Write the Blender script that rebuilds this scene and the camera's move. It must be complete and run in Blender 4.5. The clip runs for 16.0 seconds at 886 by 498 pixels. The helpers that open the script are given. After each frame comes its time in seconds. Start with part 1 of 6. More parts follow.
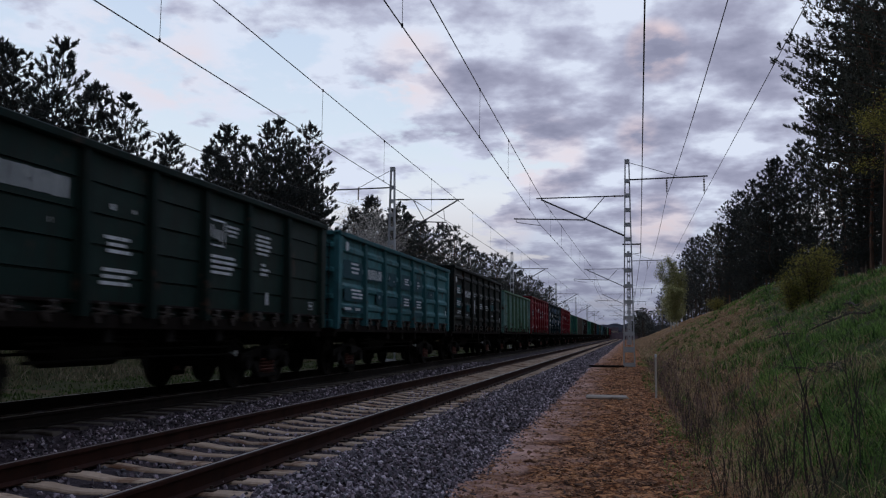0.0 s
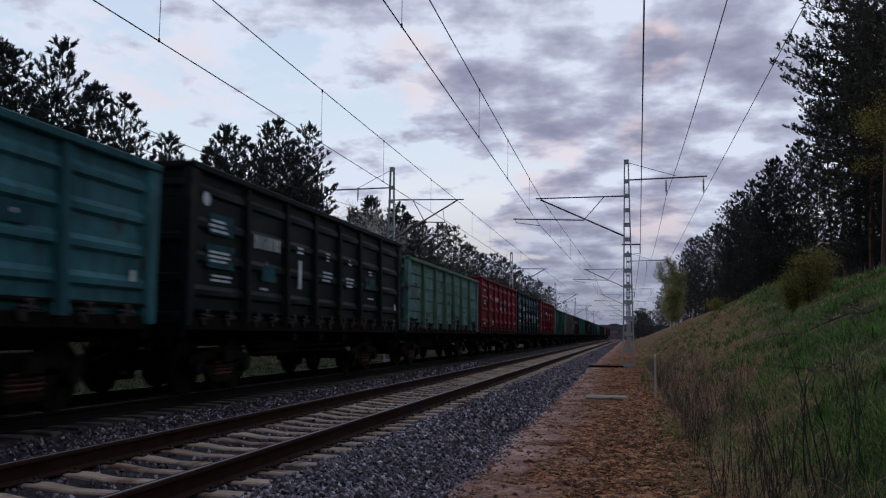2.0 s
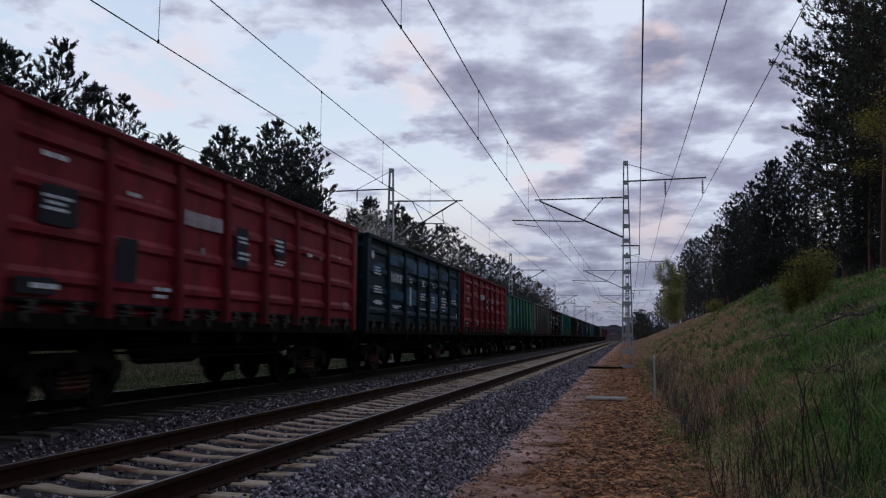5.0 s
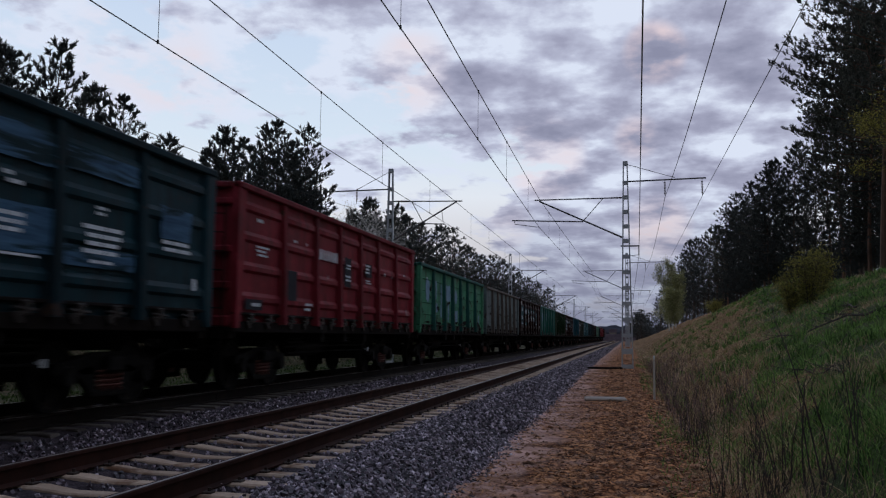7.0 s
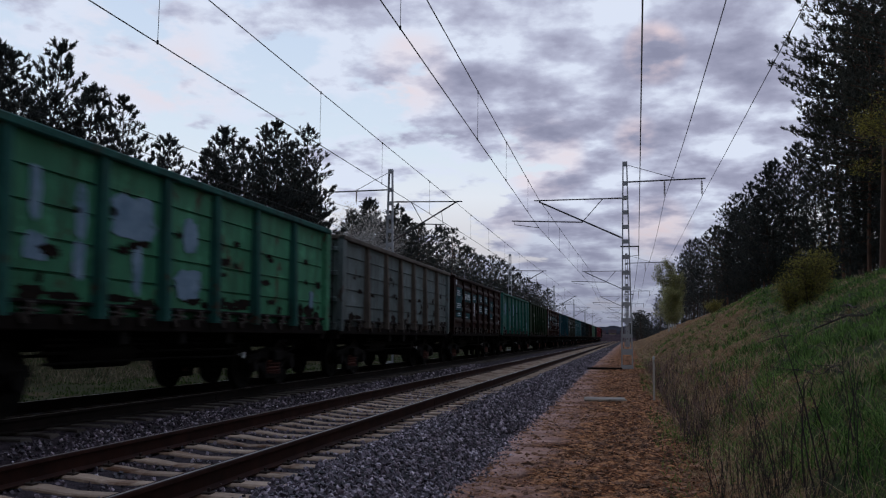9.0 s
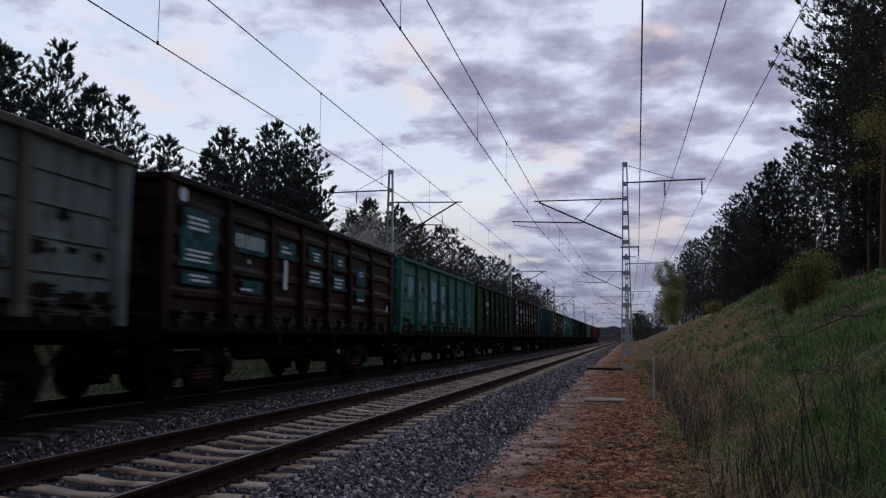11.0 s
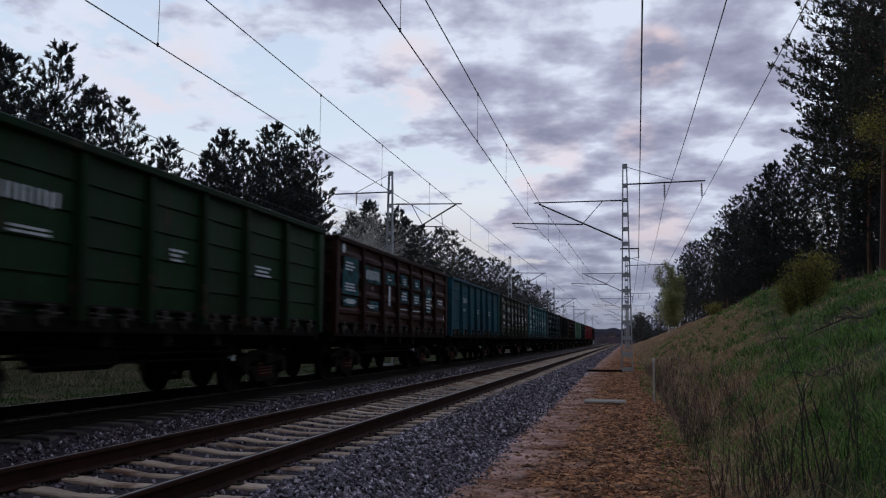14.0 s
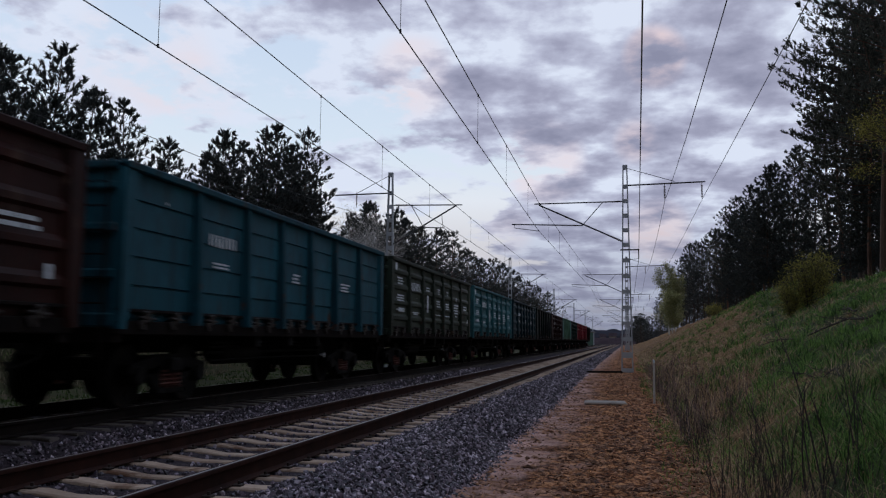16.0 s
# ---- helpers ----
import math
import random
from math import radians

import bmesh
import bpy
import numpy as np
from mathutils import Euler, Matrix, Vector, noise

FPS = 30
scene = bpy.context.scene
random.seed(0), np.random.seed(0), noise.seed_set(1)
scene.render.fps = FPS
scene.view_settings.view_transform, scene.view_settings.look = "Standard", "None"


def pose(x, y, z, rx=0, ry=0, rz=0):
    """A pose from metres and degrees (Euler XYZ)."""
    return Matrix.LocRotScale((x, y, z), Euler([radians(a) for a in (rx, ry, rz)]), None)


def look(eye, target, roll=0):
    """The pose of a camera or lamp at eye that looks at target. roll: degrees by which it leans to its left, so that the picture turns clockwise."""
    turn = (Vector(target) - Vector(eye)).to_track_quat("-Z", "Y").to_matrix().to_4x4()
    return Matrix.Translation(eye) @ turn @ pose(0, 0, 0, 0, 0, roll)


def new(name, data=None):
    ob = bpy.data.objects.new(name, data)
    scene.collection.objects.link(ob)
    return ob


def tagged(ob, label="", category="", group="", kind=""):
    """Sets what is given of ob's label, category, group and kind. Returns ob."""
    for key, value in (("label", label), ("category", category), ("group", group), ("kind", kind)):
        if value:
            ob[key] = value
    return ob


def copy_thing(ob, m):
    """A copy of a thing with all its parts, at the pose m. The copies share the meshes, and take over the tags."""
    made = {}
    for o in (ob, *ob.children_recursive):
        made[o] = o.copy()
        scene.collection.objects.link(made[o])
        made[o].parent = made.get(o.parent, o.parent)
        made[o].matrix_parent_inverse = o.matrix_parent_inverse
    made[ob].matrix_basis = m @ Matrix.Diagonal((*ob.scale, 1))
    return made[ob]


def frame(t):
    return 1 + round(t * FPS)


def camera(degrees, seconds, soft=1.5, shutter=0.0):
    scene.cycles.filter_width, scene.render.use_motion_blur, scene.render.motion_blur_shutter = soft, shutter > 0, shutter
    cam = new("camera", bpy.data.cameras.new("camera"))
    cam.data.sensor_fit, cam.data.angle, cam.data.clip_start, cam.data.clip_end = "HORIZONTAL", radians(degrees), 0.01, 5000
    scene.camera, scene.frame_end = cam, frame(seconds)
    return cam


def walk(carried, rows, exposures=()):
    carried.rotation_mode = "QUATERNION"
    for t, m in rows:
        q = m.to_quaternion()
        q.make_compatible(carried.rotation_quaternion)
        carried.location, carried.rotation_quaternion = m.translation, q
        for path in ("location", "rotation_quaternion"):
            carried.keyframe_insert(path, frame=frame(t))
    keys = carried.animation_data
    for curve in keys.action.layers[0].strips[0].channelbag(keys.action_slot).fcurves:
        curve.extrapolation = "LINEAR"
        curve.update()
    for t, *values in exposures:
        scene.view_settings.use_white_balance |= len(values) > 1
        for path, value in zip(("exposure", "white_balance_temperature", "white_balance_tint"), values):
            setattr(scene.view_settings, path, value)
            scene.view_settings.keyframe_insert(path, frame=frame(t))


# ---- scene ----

# ================= camera =================
# z = 0 is the top of the rails, y runs along the tracks, x = 0 is the camera's place
EYE = (0.0, 0.0, 1.076)
NEAR_X, FAR_X = -4.153, -8.343


def aim(turn, rise):
    """A target for a heading turned left of +y and a rise, in radians."""
    return (EYE[0] - math.sin(turn) * math.cos(rise), EYE[1] + math.cos(turn) * math.cos(rise), EYE[2] + math.sin(rise))


cam = camera(54.6, 16.0, soft=1.2, shutter=0.5)
LENS = 1518.9
DRIFT = [(0, 0, 0), (1.0, 0, 0), (2.0, -1.0, 0.3), (3.0, -2.0, 0.9), (4.0, -2.2, 1.9), (6.5, -2.8, 3.0), (8.0, -3.3, 3.4),
         (9.0, -3.5, 3.9), (11.5, -3.5, 5.3), (13.0, -3.6, 7.0), (14.5, -3.6, 8.3), (16.0, -3.3, 9.8)]
walk(cam, [(t, look(EYE, aim(0.2140 + dx / LENS, 0.0986 + dy / LENS), 0.556)) for t, dx, dy in DRIFT],
     [(0, 0.0), (16, 0.0)])

# ================= world and sun =================


def calc(nt, op, a, b=None, clamp=False):
    n = nt.nodes.new("ShaderNodeMath")
    n.operation, n.use_clamp = op, clamp
    for i, v in enumerate((a, b)):
        if v is None:
            continue
        if isinstance(v, (int, float)):
            n.inputs[i].default_value = v
        else:
            nt.links.new(v, n.inputs[i])
    return n.outputs[0]


def ramp(nt, fac, stops, mode="LINEAR"):
    n = nt.nodes.new("ShaderNodeValToRGB")
    n.color_ramp.interpolation = mode
    els = n.color_ramp.elements
    while len(els) < len(stops):
        els.new(0.5)
    for e, (at, c) in zip(els, stops):
        e.position = at
        e.color = (*c, 1) if len(c) == 3 else c
    nt.links.new(fac, n.inputs[0])
    return n.outputs[0]


def grey(v):
    return (v, v, v)


def blend(nt, fac, a, b, mode="MIX"):
    n = nt.nodes.new("ShaderNodeMix")
    n.data_type, n.blend_type = "RGBA", mode
    for i, v in ((0, fac), (6, a), (7, b)):
        if isinstance(v, (int, float)):
            n.inputs[i].default_value = v
        elif isinstance(v, tuple):
            n.inputs[i].default_value = (*v, 1)
        else:
            nt.links.new(v, n.inputs[i])
    return n.outputs[2]


def fractal(nt, vec, scale, detail=6.0, rough=0.55, distort=0.0):
    n = nt.nodes.new("ShaderNodeTexNoise")
    n.inputs["Scale"].default_value, n.inputs["Detail"].default_value = scale, detail
    n.inputs["Roughness"].default_value, n.inputs["Distortion"].default_value = rough, distort
    nt.links.new(vec, n.inputs["Vector"])
    return n.outputs[0]


SUN_RISE, SUN_TURN = radians(4.0), radians(-62.0)   # low, ahead and far to the left of the tracks
world = bpy.data.worlds.new("sky")
scene.world = world
world.use_nodes = True
nt = world.node_tree
nt.nodes.clear()
sky = nt.nodes.new("ShaderNodeTexSky")
sky.sky_type, sky.sun_disc = "NISHITA", False
sky.sun_elevation, sky.sun_rotation = SUN_RISE, SUN_TURN
co = nt.nodes.new("ShaderNodeTexCoord").outputs["Generated"]
sep = nt.nodes.new("ShaderNodeSeparateXYZ")
nt.links.new(co, sep.inputs[0])
up = calc(nt, "ADD", calc(nt, "MAXIMUM", sep.outputs[2], 0.0), 0.20)
flat = nt.nodes.new("ShaderNodeCombineXYZ")
nt.links.new(calc(nt, "DIVIDE", sep.outputs[0], up), flat.inputs[0])
nt.links.new(calc(nt, "DIVIDE", sep.outputs[1], up), flat.inputs[1])
flat.inputs[2].default_value = 3.7
big = fractal(nt, flat.outputs[0], 1.7, 4, 0.5, 0.2)
fine = fractal(nt, flat.outputs[0], 4.6, 12, 0.56, 0.0)
cover = calc(nt, "ADD", calc(nt, "MULTIPLY", big, 0.40), calc(nt, "MULTIPLY", fine, 0.60))
# thicker cloud to the right of the tracks, thin and open to the left
cover = calc(nt, "ADD", cover, calc(nt, "ADD", calc(nt, "MULTIPLY", sep.outputs[0], 0.05), -0.012))
# the cloud masses and gaps of this evening: direction, breadth in degrees, how much cloud
MASSES = [
    (-0.134, 0.936, 0.325, 6.0, 0.100),
    (-0.213, 0.940, 0.268, 4.0, 0.050),
    (-0.064, 0.934, 0.352, 5.0, 0.080),
    (0.016, 0.941, 0.337, 5.0, 0.100),
    (0.093, 0.936, 0.339, 5.0, 0.120),
    (0.139, 0.945, 0.295, 4.0, 0.090),
    (0.052, 0.959, 0.279, 4.0, 0.060),
    (0.123, 0.963, 0.239, 4.0, 0.100),
    (0.036, 0.978, 0.204, 4.0, 0.070),
    (-0.068, 0.981, 0.184, 3.0, 0.075),
    (0.081, 0.982, 0.169, 4.5, 0.100),
    (0.014, 0.992, 0.127, 5.0, 0.090),
    (-0.076, 0.994, 0.076, 5.0, 0.070),
    (-0.287, 0.888, 0.360, 4.0, 0.040),
    (-0.192, 0.932, 0.307, 2.2, -0.050),
    (-0.165, 0.972, 0.167, 5.0, -0.060),
    (0.073, 0.973, 0.218, 2.2, -0.050),
    (-0.092, 0.963, 0.252, 3.0, -0.050),
    (-0.462, 0.850, 0.252, 5.0, 0.030),
]
for dx, dy, dz, broad, more in MASSES:
    dot = nt.nodes.new("ShaderNodeVectorMath")
    dot.operation = "DOT_PRODUCT"
    dot.inputs[1].default_value = (dx, dy, dz)
    nt.links.new(co, dot.inputs[0])
    near = nt.nodes.new("ShaderNodeMapRange")
    near.interpolation_type = "SMOOTHSTEP"
    near.inputs[1].default_value, near.inputs[2].default_value = math.cos(radians(broad * 1.6)), 1.0
    near.inputs[3].default_value, near.inputs[4].default_value = 0.0, more * 0.80
    nt.links.new(dot.outputs[1] if dot.outputs[1].enabled else dot.outputs[0], near.inputs[0])
    cover = calc(nt, "ADD", cover, near.outputs[0])
mask = ramp(nt, cover, [(0.435, grey(0)), (0.505, grey(1))], "EASE")
lumps = fractal(nt, flat.outputs[0], 5.6, 12, 0.54, 0.0)
deep = ramp(nt, cover, [(0.46, grey(0.22)), (0.60, grey(-0.0))])
lift = calc(nt, "ADD", calc(nt, "ADD", calc(nt, "MULTIPLY", lumps, 1.45), -0.225), calc(nt, "MULTIPLY", deep, 0.75))
# thinner, lighter cloud to the left, towards the sunset
lift = calc(nt, "ADD", lift, calc(nt, "MULTIPLY", calc(nt, "MAXIMUM", calc(nt, "SUBTRACT", -0.16, sep.outputs[0]), 0.0), 0.32))
body = ramp(nt, lift, [(0.20, (0.258, 0.270, 0.384)), (0.40, (0.354, 0.368, 0.500)), (0.55, (0.500, 0.532, 0.682)), (0.70, (0.71, 0.775, 0.920))])
# cloud lit pink by the last of the sun: direction, breadth in degrees, strength
GLOWS = [
    (0.033, 0.949, 0.314, 1.2, 0.75),
    (0.012, 0.974, 0.225, 1.3, 0.85),
    (-0.093, 0.975, 0.204, 1.6, 0.30),
    (-0.238, 0.925, 0.297, 1.8, 0.30),
    (-0.140, 0.982, 0.125, 1.6, 0.25),
    (0.035, 0.992, 0.123, 1.3, 0.35),
    (-0.507, 0.807, 0.305, 2.5, 0.15),
    (-0.471, 0.841, 0.266, 2.2, 0.15),
]
for dx, dy, dz, broad, more in GLOWS:
    dot = nt.nodes.new("ShaderNodeVectorMath")
    dot.operation = "DOT_PRODUCT"
    dot.inputs[1].default_value = (dx, dy, dz)
    nt.links.new(co, dot.inputs[0])
    near = nt.nodes.new("ShaderNodeMapRange")
    near.interpolation_type = "SMOOTHSTEP"
    near.inputs[1].default_value, near.inputs[2].default_value = math.cos(radians(broad * 1.7)), 1.0
    near.inputs[3].default_value, near.inputs[4].default_value = 0.0, more
    nt.links.new(dot.outputs[1] if dot.outputs[1].enabled else dot.outputs[0], near.inputs[0])
    body = blend(nt, calc(nt, "MULTIPLY", near.outputs[0], calc(nt, "MULTIPLY", calc(nt, "SUBTRACT", lumps, 0.36), 5.0), True), body, (0.88, 0.66, 0.64))
height = ramp(nt, sep.outputs[2], [(0.0, (0.55, 0.58, 0.70)), (0.10, (0.95, 0.93, 0.98)), (0.22, (0.75, 0.87, 1.02)), (0.5, (0.52, 0.67, 0.96)), (1.0, (0.28, 0.42, 0.72))])
clear = blend(nt, 0.15, height, blend(nt, 1.0, sky.outputs[0], grey(0.10), "MULTIPLY"))
lit = blend(nt, mask, clear, body)
low = ramp(nt, sep.outputs[2], [(0.0, grey(0.9)), (0.16, grey(0.0))])
lit = blend(nt, low, lit, (0.205, 0.222, 0.315))
# dusk: the unseen sky away from the sunset is dimmed, shading faces turned to it
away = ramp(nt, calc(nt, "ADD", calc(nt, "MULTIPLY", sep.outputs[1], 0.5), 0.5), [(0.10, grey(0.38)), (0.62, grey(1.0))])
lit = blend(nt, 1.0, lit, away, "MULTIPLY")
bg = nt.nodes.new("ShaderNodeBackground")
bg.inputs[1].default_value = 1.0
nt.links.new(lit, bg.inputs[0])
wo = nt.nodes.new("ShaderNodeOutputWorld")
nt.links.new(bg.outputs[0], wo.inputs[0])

sun_data = bpy.data.lights.new("sun", "SUN")
sun_data.energy, sun_data.angle, sun_data.color = 0.5, radians(20), (1.0, 0.86, 0.78)
sun = new("sun", sun_data)
sun.matrix_world = look((0, 0, 60), (-math.sin(SUN_TURN) * 50, -math.cos(SUN_TURN) * 50, 60 - 50 * math.tan(SUN_RISE)))

# ================= materials =================


def surface(name, a, b, scale=3.0, fine=40.0, c=None, c_at=0.62, c_scale=1.2, rough=0.8, metal=0.0, bump=0.3, stretch=(1, 1, 1), spread=0.0, spec=0.5, depth=0.01, island=False):
    """A procedural surface: two colours mixed by a coarse and a fine noise, stains of a third, relief; spread varies it from piece to piece."""
    m = bpy.data.materials.new(name)
    m.use_nodes = True
    t = m.node_tree
    p = t.nodes["Principled BSDF"]
    tc = t.nodes.new("ShaderNodeTexCoord").outputs["Object"]
    mp = t.nodes.new("ShaderNodeMapping")
    mp.inputs["Scale"].default_value = stretch
    t.links.new(tc, mp.inputs[0])
    v = mp.outputs[0]
    if spread and not island:
        info = t.nodes.new("ShaderNodeObjectInfo").outputs["Random"]
        add = t.nodes.new("ShaderNodeVectorMath")
        add.operation = "ADD"
        t.links.new(v, add.inputs[0])
        t.links.new(calc(t, "MULTIPLY", info, 37.0), add.inputs[1])
        v = add.outputs[0]
    n1, n2 = fractal(t, v, scale, 5), fractal(t, v, fine, 4, 0.6)
    mix = calc(t, "ADD", calc(t, "MULTIPLY", n1, 0.65), calc(t, "MULTIPLY", n2, 0.35))
    col = ramp(t, mix, [(0.34, a), (0.66, b)])
    if c:
        st = ramp(t, fractal(t, v, c_scale, 7, 0.62, 0.4), [(c_at, grey(0)), (min(c_at + 0.09, 1), grey(1))])
        col = blend(t, st, col, c)
    if spread:
        src = t.nodes.new("ShaderNodeNewGeometry").outputs["Random Per Island"] if island else info
        k = calc(t, "ADD", calc(t, "MULTIPLY", src, 2 * spread), 1 - spread)
        cc = t.nodes.new("ShaderNodeCombineColor")
        for i in range(3):
            t.links.new(k, cc.inputs[i])
        col = blend(t, 1.0, col, cc.outputs[0], "MULTIPLY")
    t.links.new(col, p.inputs["Base Color"])
    t.links.new(calc(t, "ADD", calc(t, "MULTIPLY", n2, 0.25), rough - 0.12, True), p.inputs["Roughness"])
    p.inputs["Metallic"].default_value = metal
    p.inputs["Specular IOR Level"].default_value = spec
    if bump:
        bp = t.nodes.new("ShaderNodeBump")
        bp.inputs["Strength"].default_value, bp.inputs["Distance"].default_value = bump, depth
        t.links.new(mix, bp.inputs["Height"])
        t.links.new(bp.outputs[0], p.inputs["Normal"])
    return m


def leafy(name, a, b, spread=0.35, thin=0.25):
    """Foliage: colour varies from leaf to leaf, some light comes through."""
    m = bpy.data.materials.new(name)
    m.use_nodes = True
    t = m.node_tree
    p = t.nodes["Principled BSDF"]
    r = t.nodes.new("ShaderNodeNewGeometry").outputs["Random Per Island"]
    tc = t.nodes.new("ShaderNodeTexCoord").outputs["Object"]
    col = ramp(t, calc(t, "ADD", calc(t, "MULTIPLY", r, 0.38), calc(t, "MULTIPLY", fractal(t, tc, 0.9, 4), 0.62)), [(0.36, a), (0.64, b)])
    t.links.new(col, p.inputs["Base Color"])
    p.inputs["Roughness"].default_value = 0.7
    p.inputs["Specular IOR Level"].default_value = 0.25
    tr = t.nodes.new("ShaderNodeBsdfTranslucent")
    t.links.new(col, tr.inputs[0])
    mx = t.nodes.new("ShaderNodeMixShader")
    mx.inputs[0].default_value = thin
    out = t.nodes["Material Output"]
    t.links.new(p.outputs[0], mx.inputs[1])
    t.links.new(tr.outputs[0], mx.inputs[2])
    t.links.new(mx.outputs[0], out.inputs[0])
    return m


M = {}
M["soil"] = surface("grassy_soil", (0.022, 0.030, 0.010), (0.085, 0.092, 0.034), 1.1, 16, (0.24, 0.145, 0.080), 0.60, 0.55, 0.95, spec=0.1, bump=1.0, depth=0.10)
M["sand"] = surface("sandy_path", (0.19, 0.095, 0.070), (0.70, 0.43, 0.35), 1.6, 15, (0.085, 0.034, 0.018), 0.54, 1.3, 0.95, spec=0.1, bump=1.0, depth=0.07)


def add_moss(m):
    """A brown mat of moss and dead grass, ragged, over most of the path, least along the stone."""
    t = m.node_tree
    p = t.nodes["Principled BSDF"]
    was = p.inputs["Base Color"].links[0].from_socket
    tc = t.nodes.new("ShaderNodeTexCoord").outputs["Object"]
    sp = t.nodes.new("ShaderNodeSeparateXYZ")
    t.links.new(tc, sp.inputs[0])
    edge = calc(t, "ADD", calc(t, "ADD", calc(t, "MULTIPLY", sp.outputs[0], 0.42), calc(t, "MULTIPLY", calc(t, "MINIMUM", sp.outputs[1], 40.0), 0.006)), calc(t, "MULTIPLY", fractal(t, tc, 1.3, 7, 0.62, 0.3), 1.4))
    mask = ramp(t, edge, [(0.16, grey(0)), (0.52, grey(1))])
    brown = ramp(t, fractal(t, tc, 7, 7, 0.74), [(0.42, (0.028, 0.009, 0.003)), (0.50, (0.19, 0.068, 0.026)), (0.58, (0.58, 0.27, 0.120))])
    t.links.new(blend(t, mask, was, brown), p.inputs["Base Color"])


add_moss(M["sand"])


def add_dry(m):
    """Dead brown growth along the foot of the bank and in places on its far end."""
    t = m.node_tree
    p = t.nodes["Principled BSDF"]
    was = p.inputs["Base Color"].links[0].from_socket
    tc = t.nodes.new("ShaderNodeTexCoord").outputs["Object"]
    sp = t.nodes.new("ShaderNodeSeparateXYZ")
    t.links.new(tc, sp.inputs[0])
    away = calc(t, "ADD", calc(t, "ADD", calc(t, "MULTIPLY", sp.outputs[0], -0.25), -0.25), calc(t, "MULTIPLY", sp.outputs[1], 0.030))
    mask = ramp(t, calc(t, "ADD", away, calc(t, "MULTIPLY", fractal(t, tc, 0.9, 7, 0.65, 0.3), 1.6)), [(0.25, grey(0)), (0.55, grey(1))])
    brown = ramp(t, fractal(t, tc, 11, 6, 0.7), [(0.40, (0.050, 0.025, 0.011)), (0.50, (0.17, 0.093, 0.042)), (0.64, (0.46, 0.275, 0.135))])
    t.links.new(blend(t, mask, was, brown), p.inputs["Base Color"])


add_dry(M["soil"])
# darker than the loose stones: the shade in their gaps is in this colour
M["ballast"] = surface("crushed_stone_bed", (0.006, 0.0045, 0.006), (0.078, 0.056, 0.066), 14, 34, (0.025, 0.019, 0.017), 0.60, 0.6, 0.9, spec=0.2, bump=1.0, depth=0.06)
M["stone"] = surface("crushed_stone", (0.5, 0.5, 0.5), (1.0, 1.0, 1.0), 6, 40, None, rough=0.5, bump=0.4)


def stone_tones(m):
    """Most stones dark, some pale, one tone to a stone."""
    t = m.node_tree
    p = t.nodes["Principled BSDF"]
    was = p.inputs["Base Color"].links[0].from_socket
    r = t.nodes.new("ShaderNodeNewGeometry").outputs["Random Per Island"]
    tone = ramp(t, r, [(0.0, (0.018, 0.013, 0.017)), (0.5, (0.105, 0.074, 0.094)), (0.80, (0.34, 0.258, 0.305)), (1.0, (0.86, 0.72, 0.79))])
    t.links.new(blend(t, 1.0, tone, was, "MULTIPLY"), p.inputs["Base Color"])


stone_tones(M["stone"])
M["sleeper"] = surface("sleeper_concrete", (0.32, 0.215, 0.150), (0.56, 0.42, 0.315), 2.5, 30, (0.16, 0.080, 0.045), 0.54, 1.6, 0.9, spec=0.2, bump=0.4, spread=0.2)
# far track: oily concrete, darkened further for the shade under the train
M["shaded_sleeper"] = surface("oily_shaded_concrete", (0.060, 0.047, 0.038), (0.125, 0.10, 0.082), 2.5, 30, (0.04, 0.026, 0.018), 0.55, 1.6, 0.9, bump=0.4, spread=0.15)
M["rail"] = surface("rusty_rail", (0.019, 0.0062, 0.0042), (0.054, 0.0175, 0.0105), 4, 60, None, rough=0.85, spec=0.2, bump=0.4, depth=0.003)
# far rails: grime and the train's shade both put into the colour
M["oily_shaded_rail"] = surface("oily_dark_shaded_rail", (0.008, 0.006, 0.005), (0.020, 0.013, 0.010), 4, 60, None, rough=0.85, spec=0.15, bump=0.4, depth=0.003)
M["railhead"] = surface("worn_rail_head", (0.30, 0.27, 0.26), (0.42, 0.38, 0.36), 2, 50, (0.16, 0.09, 0.06), 0.6, 3, 0.42, metal=0.8, bump=0.1, depth=0.002)
M["clip"] = surface("rusty_clip", (0.02, 0.012, 0.009), (0.05, 0.028, 0.018), 8, 60, rough=0.85)
M["galv"] = surface("weathered_zinc", (0.36, 0.37, 0.39), (0.52, 0.53, 0.55), 1.5, 40, (0.27, 0.22, 0.19), 0.66, 1.1, 0.65, metal=0.1, bump=0.15, depth=0.003)
M["wire"] = surface("dark_wire", (0.03, 0.03, 0.032), (0.05, 0.05, 0.052), 3, 40, rough=0.6, metal=0.6, bump=0)
M["steel"] = surface("dark_bracket_steel", (0.05, 0.05, 0.055), (0.10, 0.10, 0.105), 3, 40, (0.09, 0.05, 0.035), 0.6, 3, 0.6, metal=0.5, bump=0.1)
M["porcelain"] = surface("brown_porcelain", (0.05, 0.025, 0.018), (0.08, 0.04, 0.03), 3, 40, rough=0.3, bump=0)
M["concrete"] = surface("grey_concrete", (0.27, 0.225, 0.185), (0.44, 0.385, 0.325), 2.0, 30, (0.13, 0.10, 0.075), 0.57, 1.8, 0.9, spec=0.2, bump=0.5)
M["limewash"] = surface("limewashed_concrete", (0.46, 0.42, 0.38), (0.62, 0.58, 0.53), 6, 40, (0.30, 0.25, 0.20), 0.6, 5, 0.9, spec=0.2, bump=0.3)
